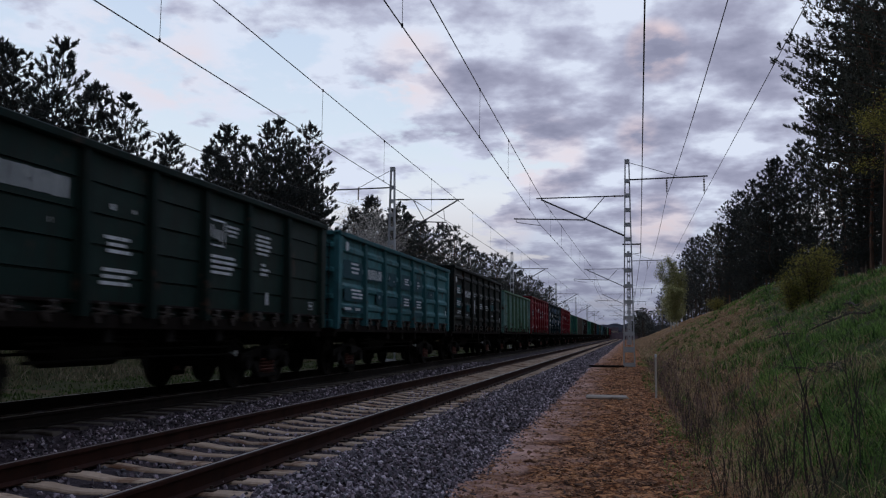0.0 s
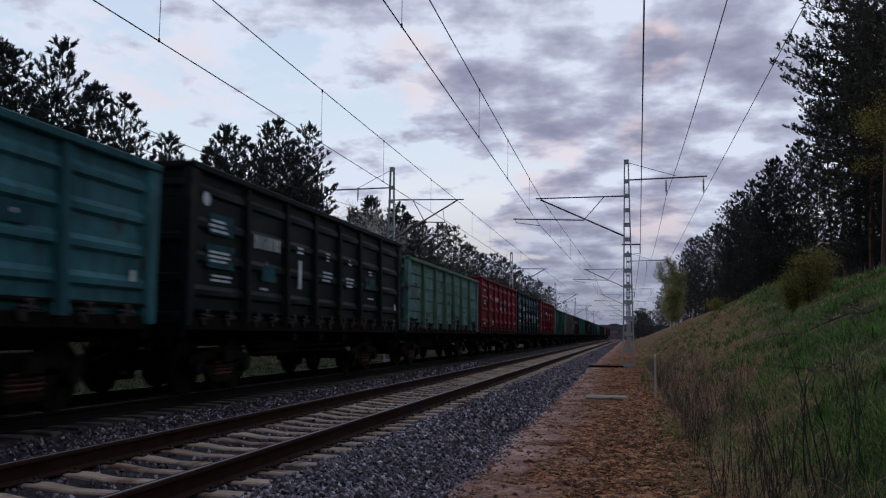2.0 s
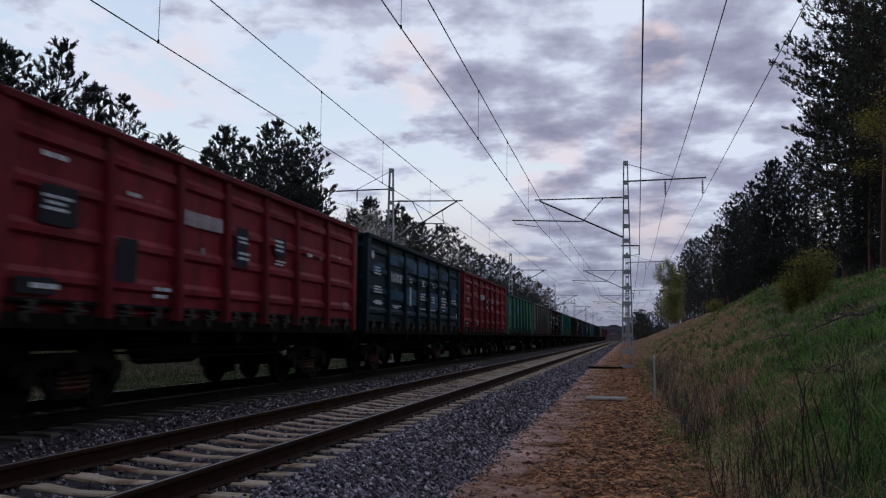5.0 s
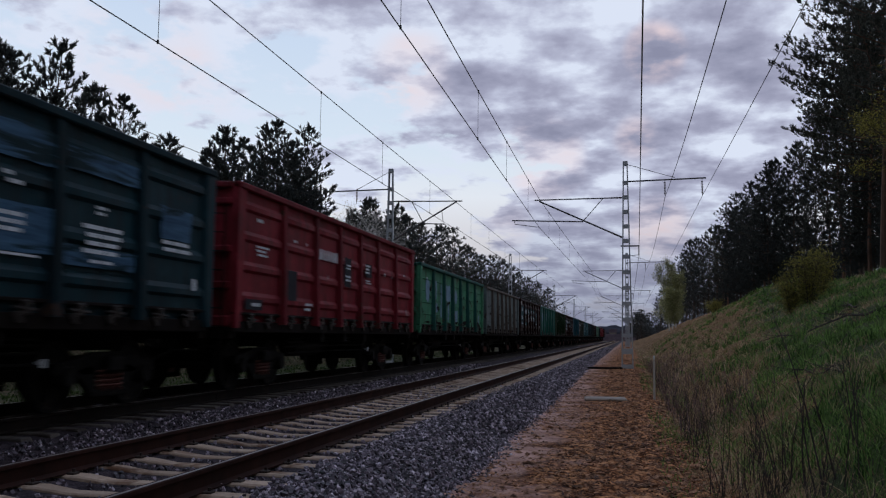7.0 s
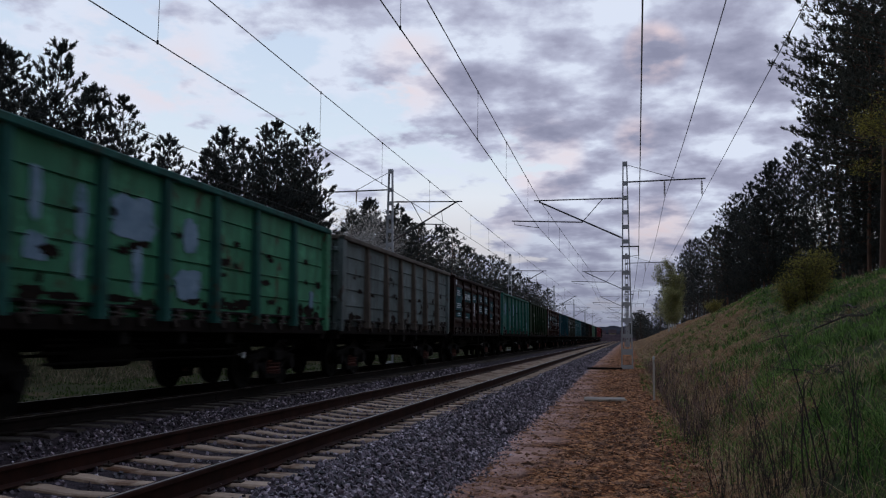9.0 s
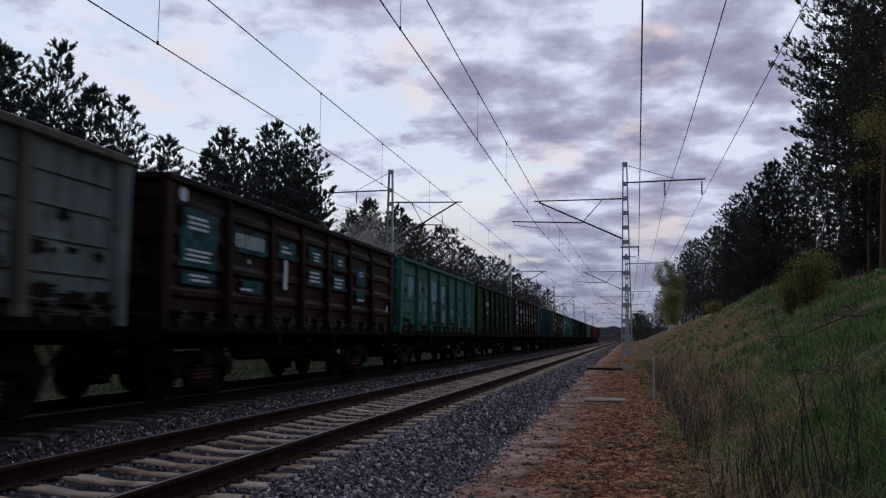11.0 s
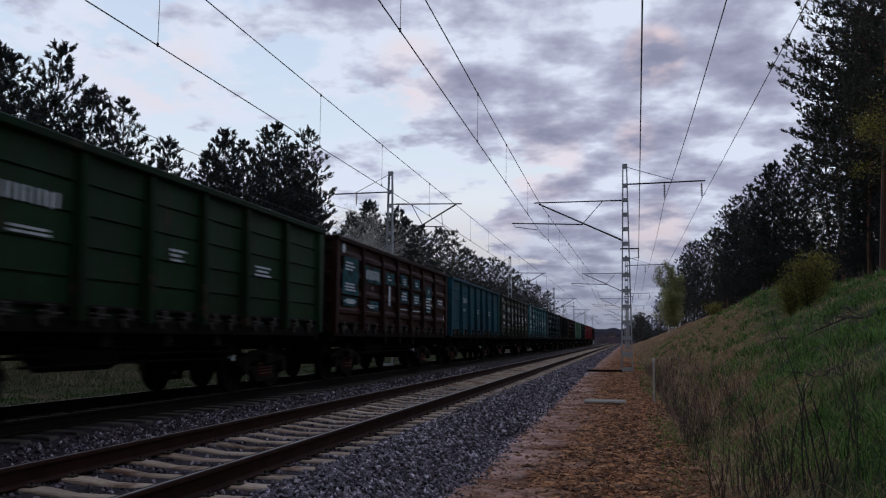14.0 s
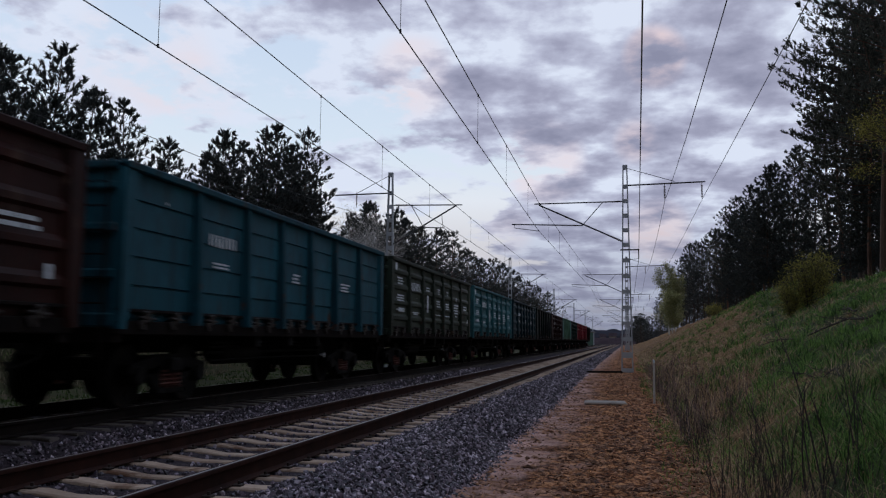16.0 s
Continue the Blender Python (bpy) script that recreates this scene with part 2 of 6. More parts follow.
M["bark"] = surface("pine_bark", (0.030, 0.022, 0.018), (0.075, 0.050, 0.036), 3, 22, None, rough=0.9, bump=0.8, stretch=(1, 1, 0.3), spread=0.2, depth=0.03)
M["bark_red"] = surface("orange_pine_bark", (0.050, 0.027, 0.018), (0.145, 0.070, 0.042), 3, 22, None, rough=0.9, bump=0.8, stretch=(1, 1, 0.3), spread=0.2, depth=0.02)
M["birch"] = surface("birch_bark", (0.45, 0.43, 0.40), (0.62, 0.60, 0.56), 2, 22, (0.05, 0.045, 0.04), 0.6, 4, 0.8, stretch=(1, 1, 3), bump=0.3)
M["needles"] = leafy("pine_needles", (0.032, 0.038, 0.033), (0.092, 0.096, 0.078), thin=0.25)
M["needles_blue"] = leafy("dense_pine_needles", (0.025, 0.031, 0.031), (0.074, 0.080, 0.074), thin=0.22)
M["spring"] = leafy("spring_leaves", (0.115, 0.112, 0.026), (0.36, 0.31, 0.076), thin=0.5)
M["birch_leaf"] = leafy("birch_leaves", (0.17, 0.18, 0.075), (0.38, 0.36, 0.165), thin=0.5)
M["catkin"] = leafy("pale_buds", (0.34, 0.31, 0.28), (0.60, 0.56, 0.52), thin=0.5)
M["twig"] = surface("dark_twig", (0.020, 0.014, 0.013), (0.085, 0.060, 0.055), 5, 40, rough=0.9, bump=0, spread=0.4, island=True)
M["straw"] = leafy("dry_straw", (0.24, 0.155, 0.08), (0.58, 0.42, 0.25), thin=0.25)
M["blade"] = leafy("grass_blades", (0.036, 0.080, 0.015), (0.25, 0.39, 0.092), thin=0.4)
M["lush"] = leafy("lush_grass_blades", (0.026, 0.064, 0.014), (0.21, 0.345, 0.085), thin=0.45)
# darker than the bank's grass: shade of wood and train is in the colour
M["meadow"] = leafy("shaded_meadow_blades", (0.022, 0.044, 0.010), (0.075, 0.115, 0.028), thin=0.3)
M["oldstraw"] = leafy("weathered_straw", (0.08, 0.066, 0.04), (0.27, 0.215, 0.145), thin=0.2)
# soil left of the tracks, toned down for the same shade
M["shaded_meadow_soil"] = surface("shaded_meadow_soil", (0.024, 0.026, 0.010), (0.052, 0.050, 0.020), 0.6, 9, (0.070, 0.050, 0.028), 0.52, 0.5, 0.95, spec=0.1, bump=0.4, depth=0.04)
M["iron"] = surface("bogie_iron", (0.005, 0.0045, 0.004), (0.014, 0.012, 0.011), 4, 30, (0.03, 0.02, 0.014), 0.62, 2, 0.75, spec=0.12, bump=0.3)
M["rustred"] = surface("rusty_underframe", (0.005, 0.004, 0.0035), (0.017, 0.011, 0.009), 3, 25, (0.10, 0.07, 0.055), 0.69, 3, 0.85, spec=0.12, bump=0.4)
M["springred"] = surface("red_coil_spring", (0.10, 0.03, 0.025), (0.20, 0.07, 0.05), 5, 30, rough=0.7)
M["stencil"] = surface("faded_white_stencil", (0.55, 0.60, 0.64), (0.86, 0.90, 0.93), 5, 25, (0.22, 0.25, 0.27), 0.62, 5, 0.7, bump=0, spec=0.10)
M["hill"] = surface("distant_wood", (0.028, 0.030, 0.038), (0.055, 0.055, 0.068), 0.05, 0.4, rough=1.0, spec=0.0, bump=0)
M["clod"] = surface("dry_earth_clods", (0.07, 0.027, 0.013), (0.46, 0.255, 0.16), 5, 30, None, rough=0.95, spec=0.1, bump=0.5, spread=0.65, island=True)
M["litter"] = leafy("brown_dead_leaves", (0.045, 0.015, 0.006), (0.52, 0.25, 0.115), thin=0.1)
M["deadstem"] = leafy("grey_brown_dead_stems", (0.070, 0.041, 0.038), (0.32, 0.215, 0.195), thin=0.05)
M["thicket"] = surface("bare_thicket", (0.040, 0.029, 0.033), (0.085, 0.062, 0.068), 0.3, 2.5, rough=1.0, spec=0.0, bump=0)
M["tealpatch"] = surface("teal_marking_ground", (0.010, 0.060, 0.074), (0.040, 0.140, 0.160), 3, 16, (0.018, 0.012, 0.010), 0.52, 3.6, 0.7, bump=0.1, spec=0.10)
M["tealground"] = surface("dark_teal_marking_ground", (0.014, 0.060, 0.080), (0.028, 0.098, 0.122), 2, 14, (0.05, 0.15, 0.16), 0.58, 2.5, 0.6, bump=0.1, spec=0.10)
M["bluewash"] = surface("faded_blue_panel", (0.018, 0.060, 0.115), (0.085, 0.185, 0.30), 2.2, 9, (0.006, 0.024, 0.030), 0.50, 1.6, 0.55, bump=0.1, stretch=(1, 0.35, 3.0), spec=0.10)
M["darkpatch"] = surface("dark_marking_ground", (0.020, 0.022, 0.028), (0.045, 0.045, 0.055), 2, 14, rough=0.7, bump=0.1, spec=0.10)
M["rustpatch"] = surface("rust_patch", (0.007, 0.005, 0.0045), (0.024, 0.015, 0.011), 4, 20, rough=0.85, spec=0.1, bump=0.3)
M["rustwash"] = surface("rust_stained_paint", (0.095, 0.075, 0.055), (0.19, 0.165, 0.12), 3, 16, (0.10, 0.05, 0.03), 0.55, 4, 0.75, bump=0.2, spec=0.10)
M["olivewash"] = surface("grey_green_repaint", (0.085, 0.15, 0.118), (0.14, 0.215, 0.168), 2, 16, (0.06, 0.08, 0.06), 0.62, 2.5, 0.6, bump=0.1, spec=0.10)
# the pale third colour paints highlights on the lock metal
M["lock"] = surface("highlit_hatch_lock", (0.008, 0.006, 0.005), (0.050, 0.036, 0.029), 6, 25, (0.32, 0.25, 0.20), 0.62, 7, 0.55, metal=0.3, bump=0.3)

PAINT = {  # main coat, faded coat, rust
    "dark green": ((0.005, 0.021, 0.018), (0.01, 0.033, 0.028)),
    "teal": ((0.034, 0.145, 0.165), (0.058, 0.20, 0.225)),
    "black green": ((0.005, 0.011, 0.011), (0.01, 0.019, 0.019)),
    "pale green": ((0.085, 0.205, 0.190), (0.160, 0.295, 0.275)),
    "red": ((0.200, 0.015, 0.025), (0.285, 0.030, 0.043)),
    "navy": ((0.005, 0.026, 0.036), (0.012, 0.048, 0.062)),
    "bright green": ((0.042, 0.2, 0.105), (0.07, 0.27, 0.15)),
    "grey": ((0.115, 0.150, 0.152), (0.185, 0.225, 0.226)),
    "brown": ((0.0115, 0.0030, 0.0026), (0.032, 0.0068, 0.0056)),
    "rust brown": ((0.015, 0.0042, 0.0034), (0.050, 0.0120, 0.0090)),
    "sea green": ((0.030, 0.145, 0.125), (0.055, 0.205, 0.175)),
    "bottle green": ((0.0050, 0.028, 0.0085), (0.0095, 0.043, 0.0135)),
    "blue": ((0.008, 0.070, 0.100), (0.018, 0.110, 0.145)),
    "olive": ((0.03, 0.042, 0.03), (0.05, 0.064, 0.046)),
}
TRIM = {  # posts and rails painted apart from the sheets
    "pale green": ((0.085, 0.180, 0.112), (0.130, 0.240, 0.160)),
    "grey": ((0.105, 0.090, 0.076), (0.165, 0.140, 0.118)),
    "bright green": ((0.016, 0.085, 0.075), (0.030, 0.130, 0.105)),
    "sea green": ((0.016, 0.110, 0.085), (0.030, 0.160, 0.120)),
}
WORN = ("bright green", "sea green", "grey", "pale green", "brown", "rust brown")
for key, (one, two) in PAINT.items():
    M[key] = surface(key.replace(" ", "_") + "_paint", one, two, 0.9, 12, (0.075, 0.040, 0.026), 0.585 if key in WORN else 0.63, 3.2 if key in WORN else 1.6, 0.55, spec=0.13, bump=0.15, stretch=(1, 1, 0.6), spread=0.08, depth=0.004)
    M[key + " trim"] = surface(key.replace(" ", "_") + "_trim_paint", *TRIM.get(key, (tuple(0.72 * v for v in one), tuple(0.72 * v for v in two))), 0.9, 14, (0.07, 0.038, 0.025), 0.60, 2.2, 0.65, spec=0.12, bump=0.2, depth=0.004)


def weathering(m, dirt, least, most):
    """Runs of dirt down the panels and blotches of faded paint."""
    t = m.node_tree
    p = t.nodes["Principled BSDF"]
    was = p.inputs["Base Color"].links[0].from_socket
    tc = t.nodes.new("ShaderNodeTexCoord").outputs["Object"]
    shift = t.nodes.new("ShaderNodeVectorMath")
    shift.operation = "ADD"
    t.links.new(tc, shift.inputs[0])
    t.links.new(calc(t, "MULTIPLY", t.nodes.new("ShaderNodeObjectInfo").outputs["Random"], 53.0), shift.inputs[1])
    mp = t.nodes.new("ShaderNodeMapping")
    mp.inputs["Scale"].default_value = (1, 1, 0.16)
    t.links.new(shift.outputs[0], mp.inputs[0])
    runs = ramp(t, fractal(t, mp.outputs[0], 5.0, 6, 0.65), [(0.46, grey(0)), (0.66, grey(most))])
    spots = ramp(t, fractal(t, shift.outputs[0], 2.4, 6, 0.68, 0.4), [(0.54, grey(0)), (0.64, grey(least))])
    col = blend(t, runs, was, dirt)
    faded = blend(t, 1.0, col, grey(1.7), "MULTIPLY")
    t.links.new(blend(t, spots, col, faded), p.inputs["Base Color"])


for key in PAINT:
    weathering(M[key], (0.016, 0.011, 0.008), 0.6 if key in WORN else 0.45, 0.45 if key in WORN else 0.5)
    weathering(M[key + " trim"], (0.016, 0.011, 0.008), 0.3, 0.5)
M["whitewash"] = surface("pale_repaint", (0.15, 0.25, 0.345), (0.29, 0.41, 0.54), 2, 14, (0.07, 0.17, 0.13), 0.56, 2.2, 0.7, bump=0.1, spec=0.10)

# ================= mesh helpers =================


class Geo:
    """Collects points and faces of one mesh."""

    def __init__(self):
        self.v, self.f = [], []

    def add(self, pts, faces):
        n = len(self.v)
        self.v.extend(tuple(p) for p in pts)
        self.f.extend(tuple(n + i for i in f) for f in faces)
        return self

    def box(self, x0, x1, y0, y1, z0, z1, b=0.0):
        """A box with its edges bevelled by b."""
        if b <= 0:
            pts = [(x, y, z) for x in (x0, x1) for y in (y0, y1) for z in (z0, z1)]
            return self.add(pts, [(0, 1, 3, 2), (4, 6, 7, 5), (0, 4, 5, 1), (2, 3, 7, 6), (0, 2, 6, 4), (1, 5, 7, 3)])
        pts, idx = [], {}
        for i, (x, sx) in enumerate(((x0, 1), (x1, -1))):
            for j, (y, sy) in enumerate(((y0, 1), (y1, -1))):
                for k, (z, sz) in enumerate(((z0, 1), (z1, -1))):
                    for a in range(3):
                        idx[i, j, k, a] = len(pts)
                        pts.append((x + (sx * b if a != 0 else 0), y + (sy * b if a != 1 else 0), z + (sz * b if a != 2 else 0)))
        fs = []
        for i in (0, 1):
            q = [idx[i, 0, 0, 0], idx[i, 1, 0, 0], idx[i, 1, 1, 0], idx[i, 0, 1, 0]]
            fs.append(q if i else q[::-1])
            q = [idx[0, i, 0, 1], idx[0, i, 1, 1], idx[1, i, 1, 1], idx[1, i, 0, 1]]
            fs.append(q if i else q[::-1])
            q = [idx[0, 0, i, 2], idx[1, 0, i, 2], idx[1, 1, i, 2], idx[0, 1, i, 2]]
            fs.append(q if i else q[::-1])
        for i in (0, 1):
            for j in (0, 1):
                fs.append([idx[i, j, 0, 0], idx[i, j, 0, 1], idx[i, j, 1, 1], idx[i, j, 1, 0]])
                fs.append([idx[i, 0, j, 0], idx[i, 0, j, 2], idx[i, 1, j, 2], idx[i, 1, j, 0]])
                fs.append([idx[0, i, j, 1], idx[0, i, j, 2], idx[1, i, j, 2], idx[1, i, j, 1]])
                for k in (0, 1):
                    fs.append([idx[i, j, k, 0], idx[i, j, k, 1], idx[i, j, k, 2]])
        return self.add(pts, fs)

    def tube(self, p, q, r0, r1=None, n=8, caps=True):
        """A round bar from p to q."""
        r1 = r0 if r1 is None else r1
        p, q = Vector(p), Vector(q)
        d = (q - p).normalized()
        a = d.orthogonal().normalized()
        b = d.cross(a)
        pts = []
        for c, r in ((p, r0), (q, r1)):
            for i in range(n):
                u = 2 * math.pi * i / n
                pts.append(c + (a * math.cos(u) + b * math.sin(u)) * r)
        fs = [(i, (i + 1) % n, n + (i + 1) % n, n + i) for i in range(n)]
        if caps:
            fs += [tuple(range(n))[::-1], tuple(range(n, 2 * n))]
        return self.add(pts, fs)

    def line(self, pts, r, n=6, taper=1.0):
        """A round bar bent along points, one connected skin."""
        P = [Vector(p) for p in pts]
        m = len(P)
        rows, ref = [], None
        for i, p in enumerate(P):
            d = (P[min(i + 1, m - 1)] - P[max(i - 1, 0)]).normalized()
            a = d.orthogonal().normalized() if ref is None else (ref - d * ref.dot(d)).normalized()
            ref = a
            c = d.cross(a)
            q = r * (1 + (taper - 1) * i / (m - 1))
            rows += [p + (a * math.cos(2 * math.pi * k / n) + c * math.sin(2 * math.pi * k / n)) * q for k in range(n)]
        fs = [(i * n + k, i * n + (k + 1) % n, (i + 1) * n + (k + 1) % n, (i + 1) * n + k) for i in range(m - 1) for k in range(n)]
        fs += [tuple(range(n))[::-1], tuple(range((m - 1) * n, m * n))]
        return self.add(rows, fs)

    def lathe(self, c, axis, prof, n=20):
        """Rings of (distance along the axis, radius) turned round the x, y or z axis through c."""
        pts = []
        for d, r in prof:
            for i in range(n):
                u = 2 * math.pi * i / n
                q = [r * math.cos(u), r * math.sin(u)]
                q.insert(axis, d)
                pts.append([q[k] + c[k] for k in range(3)])
        m = len(prof)
        fs = [(j * n + i, j * n + (i + 1) % n, (j + 1) * n + (i + 1) % n, (j + 1) * n + i) for j in range(m - 1) for i in range(n)]
        fs += [tuple(range(n))[::-1], tuple(range((m - 1) * n, m * n))]
        return self.add(pts, fs)

    def sweep(self, prof, y0, y1):
        """A profile of (x, z) drawn out along y, closed at both ends."""
        n = len(prof)
        pts = [(x, y, z) for y in (y0, y1) for x, z in prof]
        fs = [(i, (i + 1) % n, n + (i + 1) % n, n + i) for i in range(n)] + [tuple(range(n))[::-1], tuple(range(n, 2 * n))]
        return self.add(pts, fs)

    def plate(self, pts, thick, axis):
        """A flat outline given thickness along an axis."""
        n = len(pts)
        back = [[c + (thick if k == axis else 0) for k, c in enumerate(p)] for p in pts]
        fs = [tuple(range(n))[::-1], tuple(range(n, 2 * n))] + [(i, (i + 1) % n, n + (i + 1) % n, n + i) for i in range(n)]
        return self.add(list(pts) + back, fs)

    def mesh(self, name, mat, smooth=35):
        me = bpy.data.meshes.new(name)
        me.from_pydata(self.v, [], self.f)
        me.materials.append(mat)
        bm = bmesh.new()
        bm.from_mesh(me)
        bmesh.ops.recalc_face_normals(bm, faces=bm.faces)
        bm.to_mesh(me)
        bm.free()
        if smooth:
            me.shade_smooth()
            me.set_sharp_from_angle(angle=radians(smooth))
        return me


def raw(name, verts, faces, mat):
    """A large mesh straight from arrays."""
    me = bpy.data.meshes.new(name)
    me.from_pydata(verts, [], faces)
    me.materials.append(mat)
    return me


def part(name, geo, mat, parent, label="", at=None, smooth=35):
    me = geo if isinstance(geo, bpy.types.Mesh) else geo.mesh(name, mat, smooth)
    ob = new(name, me)
    ob.parent = parent
    if at is not None:
        ob.matrix_basis = at
    return tagged(ob, label)


def thing(name, label, category, group="", kind="", at=None):
    ob = new(name)
    ob.empty_display_size = 0.2
    if at is not None:
        ob.matrix_basis = at
    return tagged(ob, label, category, group, kind)


def smoothstep(a, b, x):
    t = np.clip((x - a) / (b - a), 0, 1)
    return t * t * (3 - 2 * t)


def path_level(y):
    return -0.53 + 0.12 * smoothstep(18, 44, y)


def ground_level(x, y):
    """Height of the ground under grass, path and track bed."""
    x, y = np.asarray(x, float), np.asarray(y, float)
    z = path_level(y)
    # bank on the right
    steep = np.interp(y, (0, 30, 37, 45, 53, 61, 82, 110, 140), (0.475, 0.472, 0.462, 0.462, 0.52, 0.585, 0.545, 0.50, 0.475))
    rise = smoothstep(0.8, 2.6, x) * (x - 0.9) * steep
    top = np.interp(y, (0, 30, 37, 45, 53, 61, 82, 110, 140, 200), (4.2, 4.1, 3.92, 3.80, 4.25, 4.75, 4.55, 4.35, 4.40, 4.20))
    bank = z + rise
    bank = np.where(bank > top, top + (bank - top) * 0.12, bank)
    fade = 1 - smoothstep(150, 420, y)
    z = np.where(x > 0.8, z + (bank - z) * (0.35 + 0.65 * fade), z)
    # bed below the tracks, then the meadow and the bank on the left
    bed = smoothstep(-1.2, -2.4, x)
    z = z * (1 - bed) + bed * -0.62
    left = smoothstep(-18.5, -25, x)
    z = z + left * 1.9
    # soft unevenness off the path
    rough = smoothstep(0.9, 2.5, x) + smoothstep(-12, -14, x)
    z = z + rough * (0.10 * np.sin(x * 1.7 + y * 0.6) * np.sin(y * 0.9 - x * 0.5) + 0.05 * np.sin(x * 4.1 + 1) * np.sin(y * 3.3))
    return z


# ================= ground =================
def build_ground():
    xs = np.concatenate([[-2500, -1200, -500, -200, -100, -60, -45, -36], np.arange(-31, -11, 1.0), [-11.2, -10, -8, -6, -4, -2.6], np.arange(-2.2, 1.0, 0.2), np.arange(1.0, 14, 0.35), [15, 17, 20, 25, 35, 60, 100, 200, 500, 1200, 2500]])
    ys = np.concatenate([[-400, -150, -60, -30, -15], np.arange(-8, 30, 0.4), np.arange(30, 80, 1.0), np.arange(80, 200, 4.0), [210, 230, 260, 300, 350, 420, 520, 700, 1000, 1600, 3000]])
    X, Y = np.meshgrid(xs, ys)
    Z = ground_level(X, Y)
    V = np.stack([X, Y, Z], -1).reshape(-1, 3)
    n, m = len(xs), len(ys)
    F = [(j * n + i, j * n + i + 1, (j + 1) * n + i + 1, (j + 1) * n + i) for j in range(m - 1) for i in range(n - 1)]
    me = raw("ground", V.tolist(), F, M["soil"])
    me.materials.append(M["shaded_meadow_soil"])
    me.polygons.foreach_set("material_index", [1 if xs[k % (n - 1)] < -10.5 else 0 for k in range(len(F))])
    me.shade_smooth()
    tagged(new("ground", me), "uneven grassy ground with dry patches and a bank", "ground", kind="structure")
    # trodden sandy path, 2 to 3 cm over the soil
    xs, ys = np.linspace(-2.5, 1.0, 30), np.concatenate([np.arange(-9, 30, 0.14), np.arange(30, 160, 0.8), [200, 300, 420]])
    X, Y = np.meshgrid(xs, ys)
    edge = 0.12 * np.sin(Y * 1.3) + 0.08 * np.sin(Y * 3.1)
    Z = path_level(Y) + 0.03 - 0.06 * smoothstep(0.55, 0.95, X + edge)
    rng = np.random.default_rng(5)
    Z += (rng.random(Z.shape) - 0.5) * (0.025 + 0.035 * smoothstep(-1.4, 0.0, X))
    V = np.stack([X, Y, Z], -1).reshape(-1, 3)
    n, m = len(xs), len(ys)
    F = [(j * n + i, j * n + i + 1, (j + 1) * n + i + 1, (j + 1) * n + i) for j in range(m - 1) for i in range(n - 1)]
    me = raw("path", V.tolist(), F, M["sand"])
    me.shade_smooth()
    tagged(new("path", me), "trodden sandy service path with brown dead weeds", "path", kind="structure")


def bed_level(x, y):
    """Top of the crushed stone."""
    x, y = np.asarray(x, float), np.asarray(y, float)
    foot = path_level(y) - 0.02
    shoulder = smoothstep(-1.55, -2.75, x)
    z = foot + (-0.207 - foot) * shoulder
    z = z - 0.036 * np.exp(-((x - NEAR_X) / 0.55) ** 4) - 0.036 * np.exp(-((x - FAR_X) / 0.55) ** 4) - 0.10 * np.exp(-((x + 6.25) / 0.55) ** 2)
    z = z - 0.5 * smoothstep(-10.0, -11.6, x)
    return z


def build_bed():
    xs = np.concatenate([np.arange(-11.8, -5.5, 0.3), np.arange(-5.5, -1.45, 0.09)])
    ys = np.concatenate([np.arange(-9, 26, 0.13), np.arange(26, 90, 0.8), np.arange(90, 420, 12.0), [450, 600, 900]])
    X, Y = np.meshgrid(xs, ys)
    rng = np.random.default_rng(3)
    Z = bed_level(X, Y) + (rng.random(X.shape) - 0.5) * np.where(np.abs(X - NEAR_X) < 1.3, 0.016, 0.035)
    V = np.stack([X, Y, Z], -1).reshape(-1, 3)
    n, m = len(xs), len(ys)
    F = [(j * n + i, j * n + i + 1, (j + 1) * n + i + 1, (j + 1) * n + i) for j in range(m - 1) for i in range(n - 1)]
    me = raw("ballast_bed", V.tolist(), F, M["ballast"])
    tagged(new("ballast_bed", me), "grey crushed stone bed under both tracks", "track bed", kind="structure")


# ================= tracks =================
RAIL_HALF = [(0.0, 0.0), (0.030, -0.001), (0.036, -0.008), (0.037, -0.034), (0.010, -0.046), (0.009, -0.150), (0.040, -0.164), (0.066, -0.170), (0.066, -0.180)]


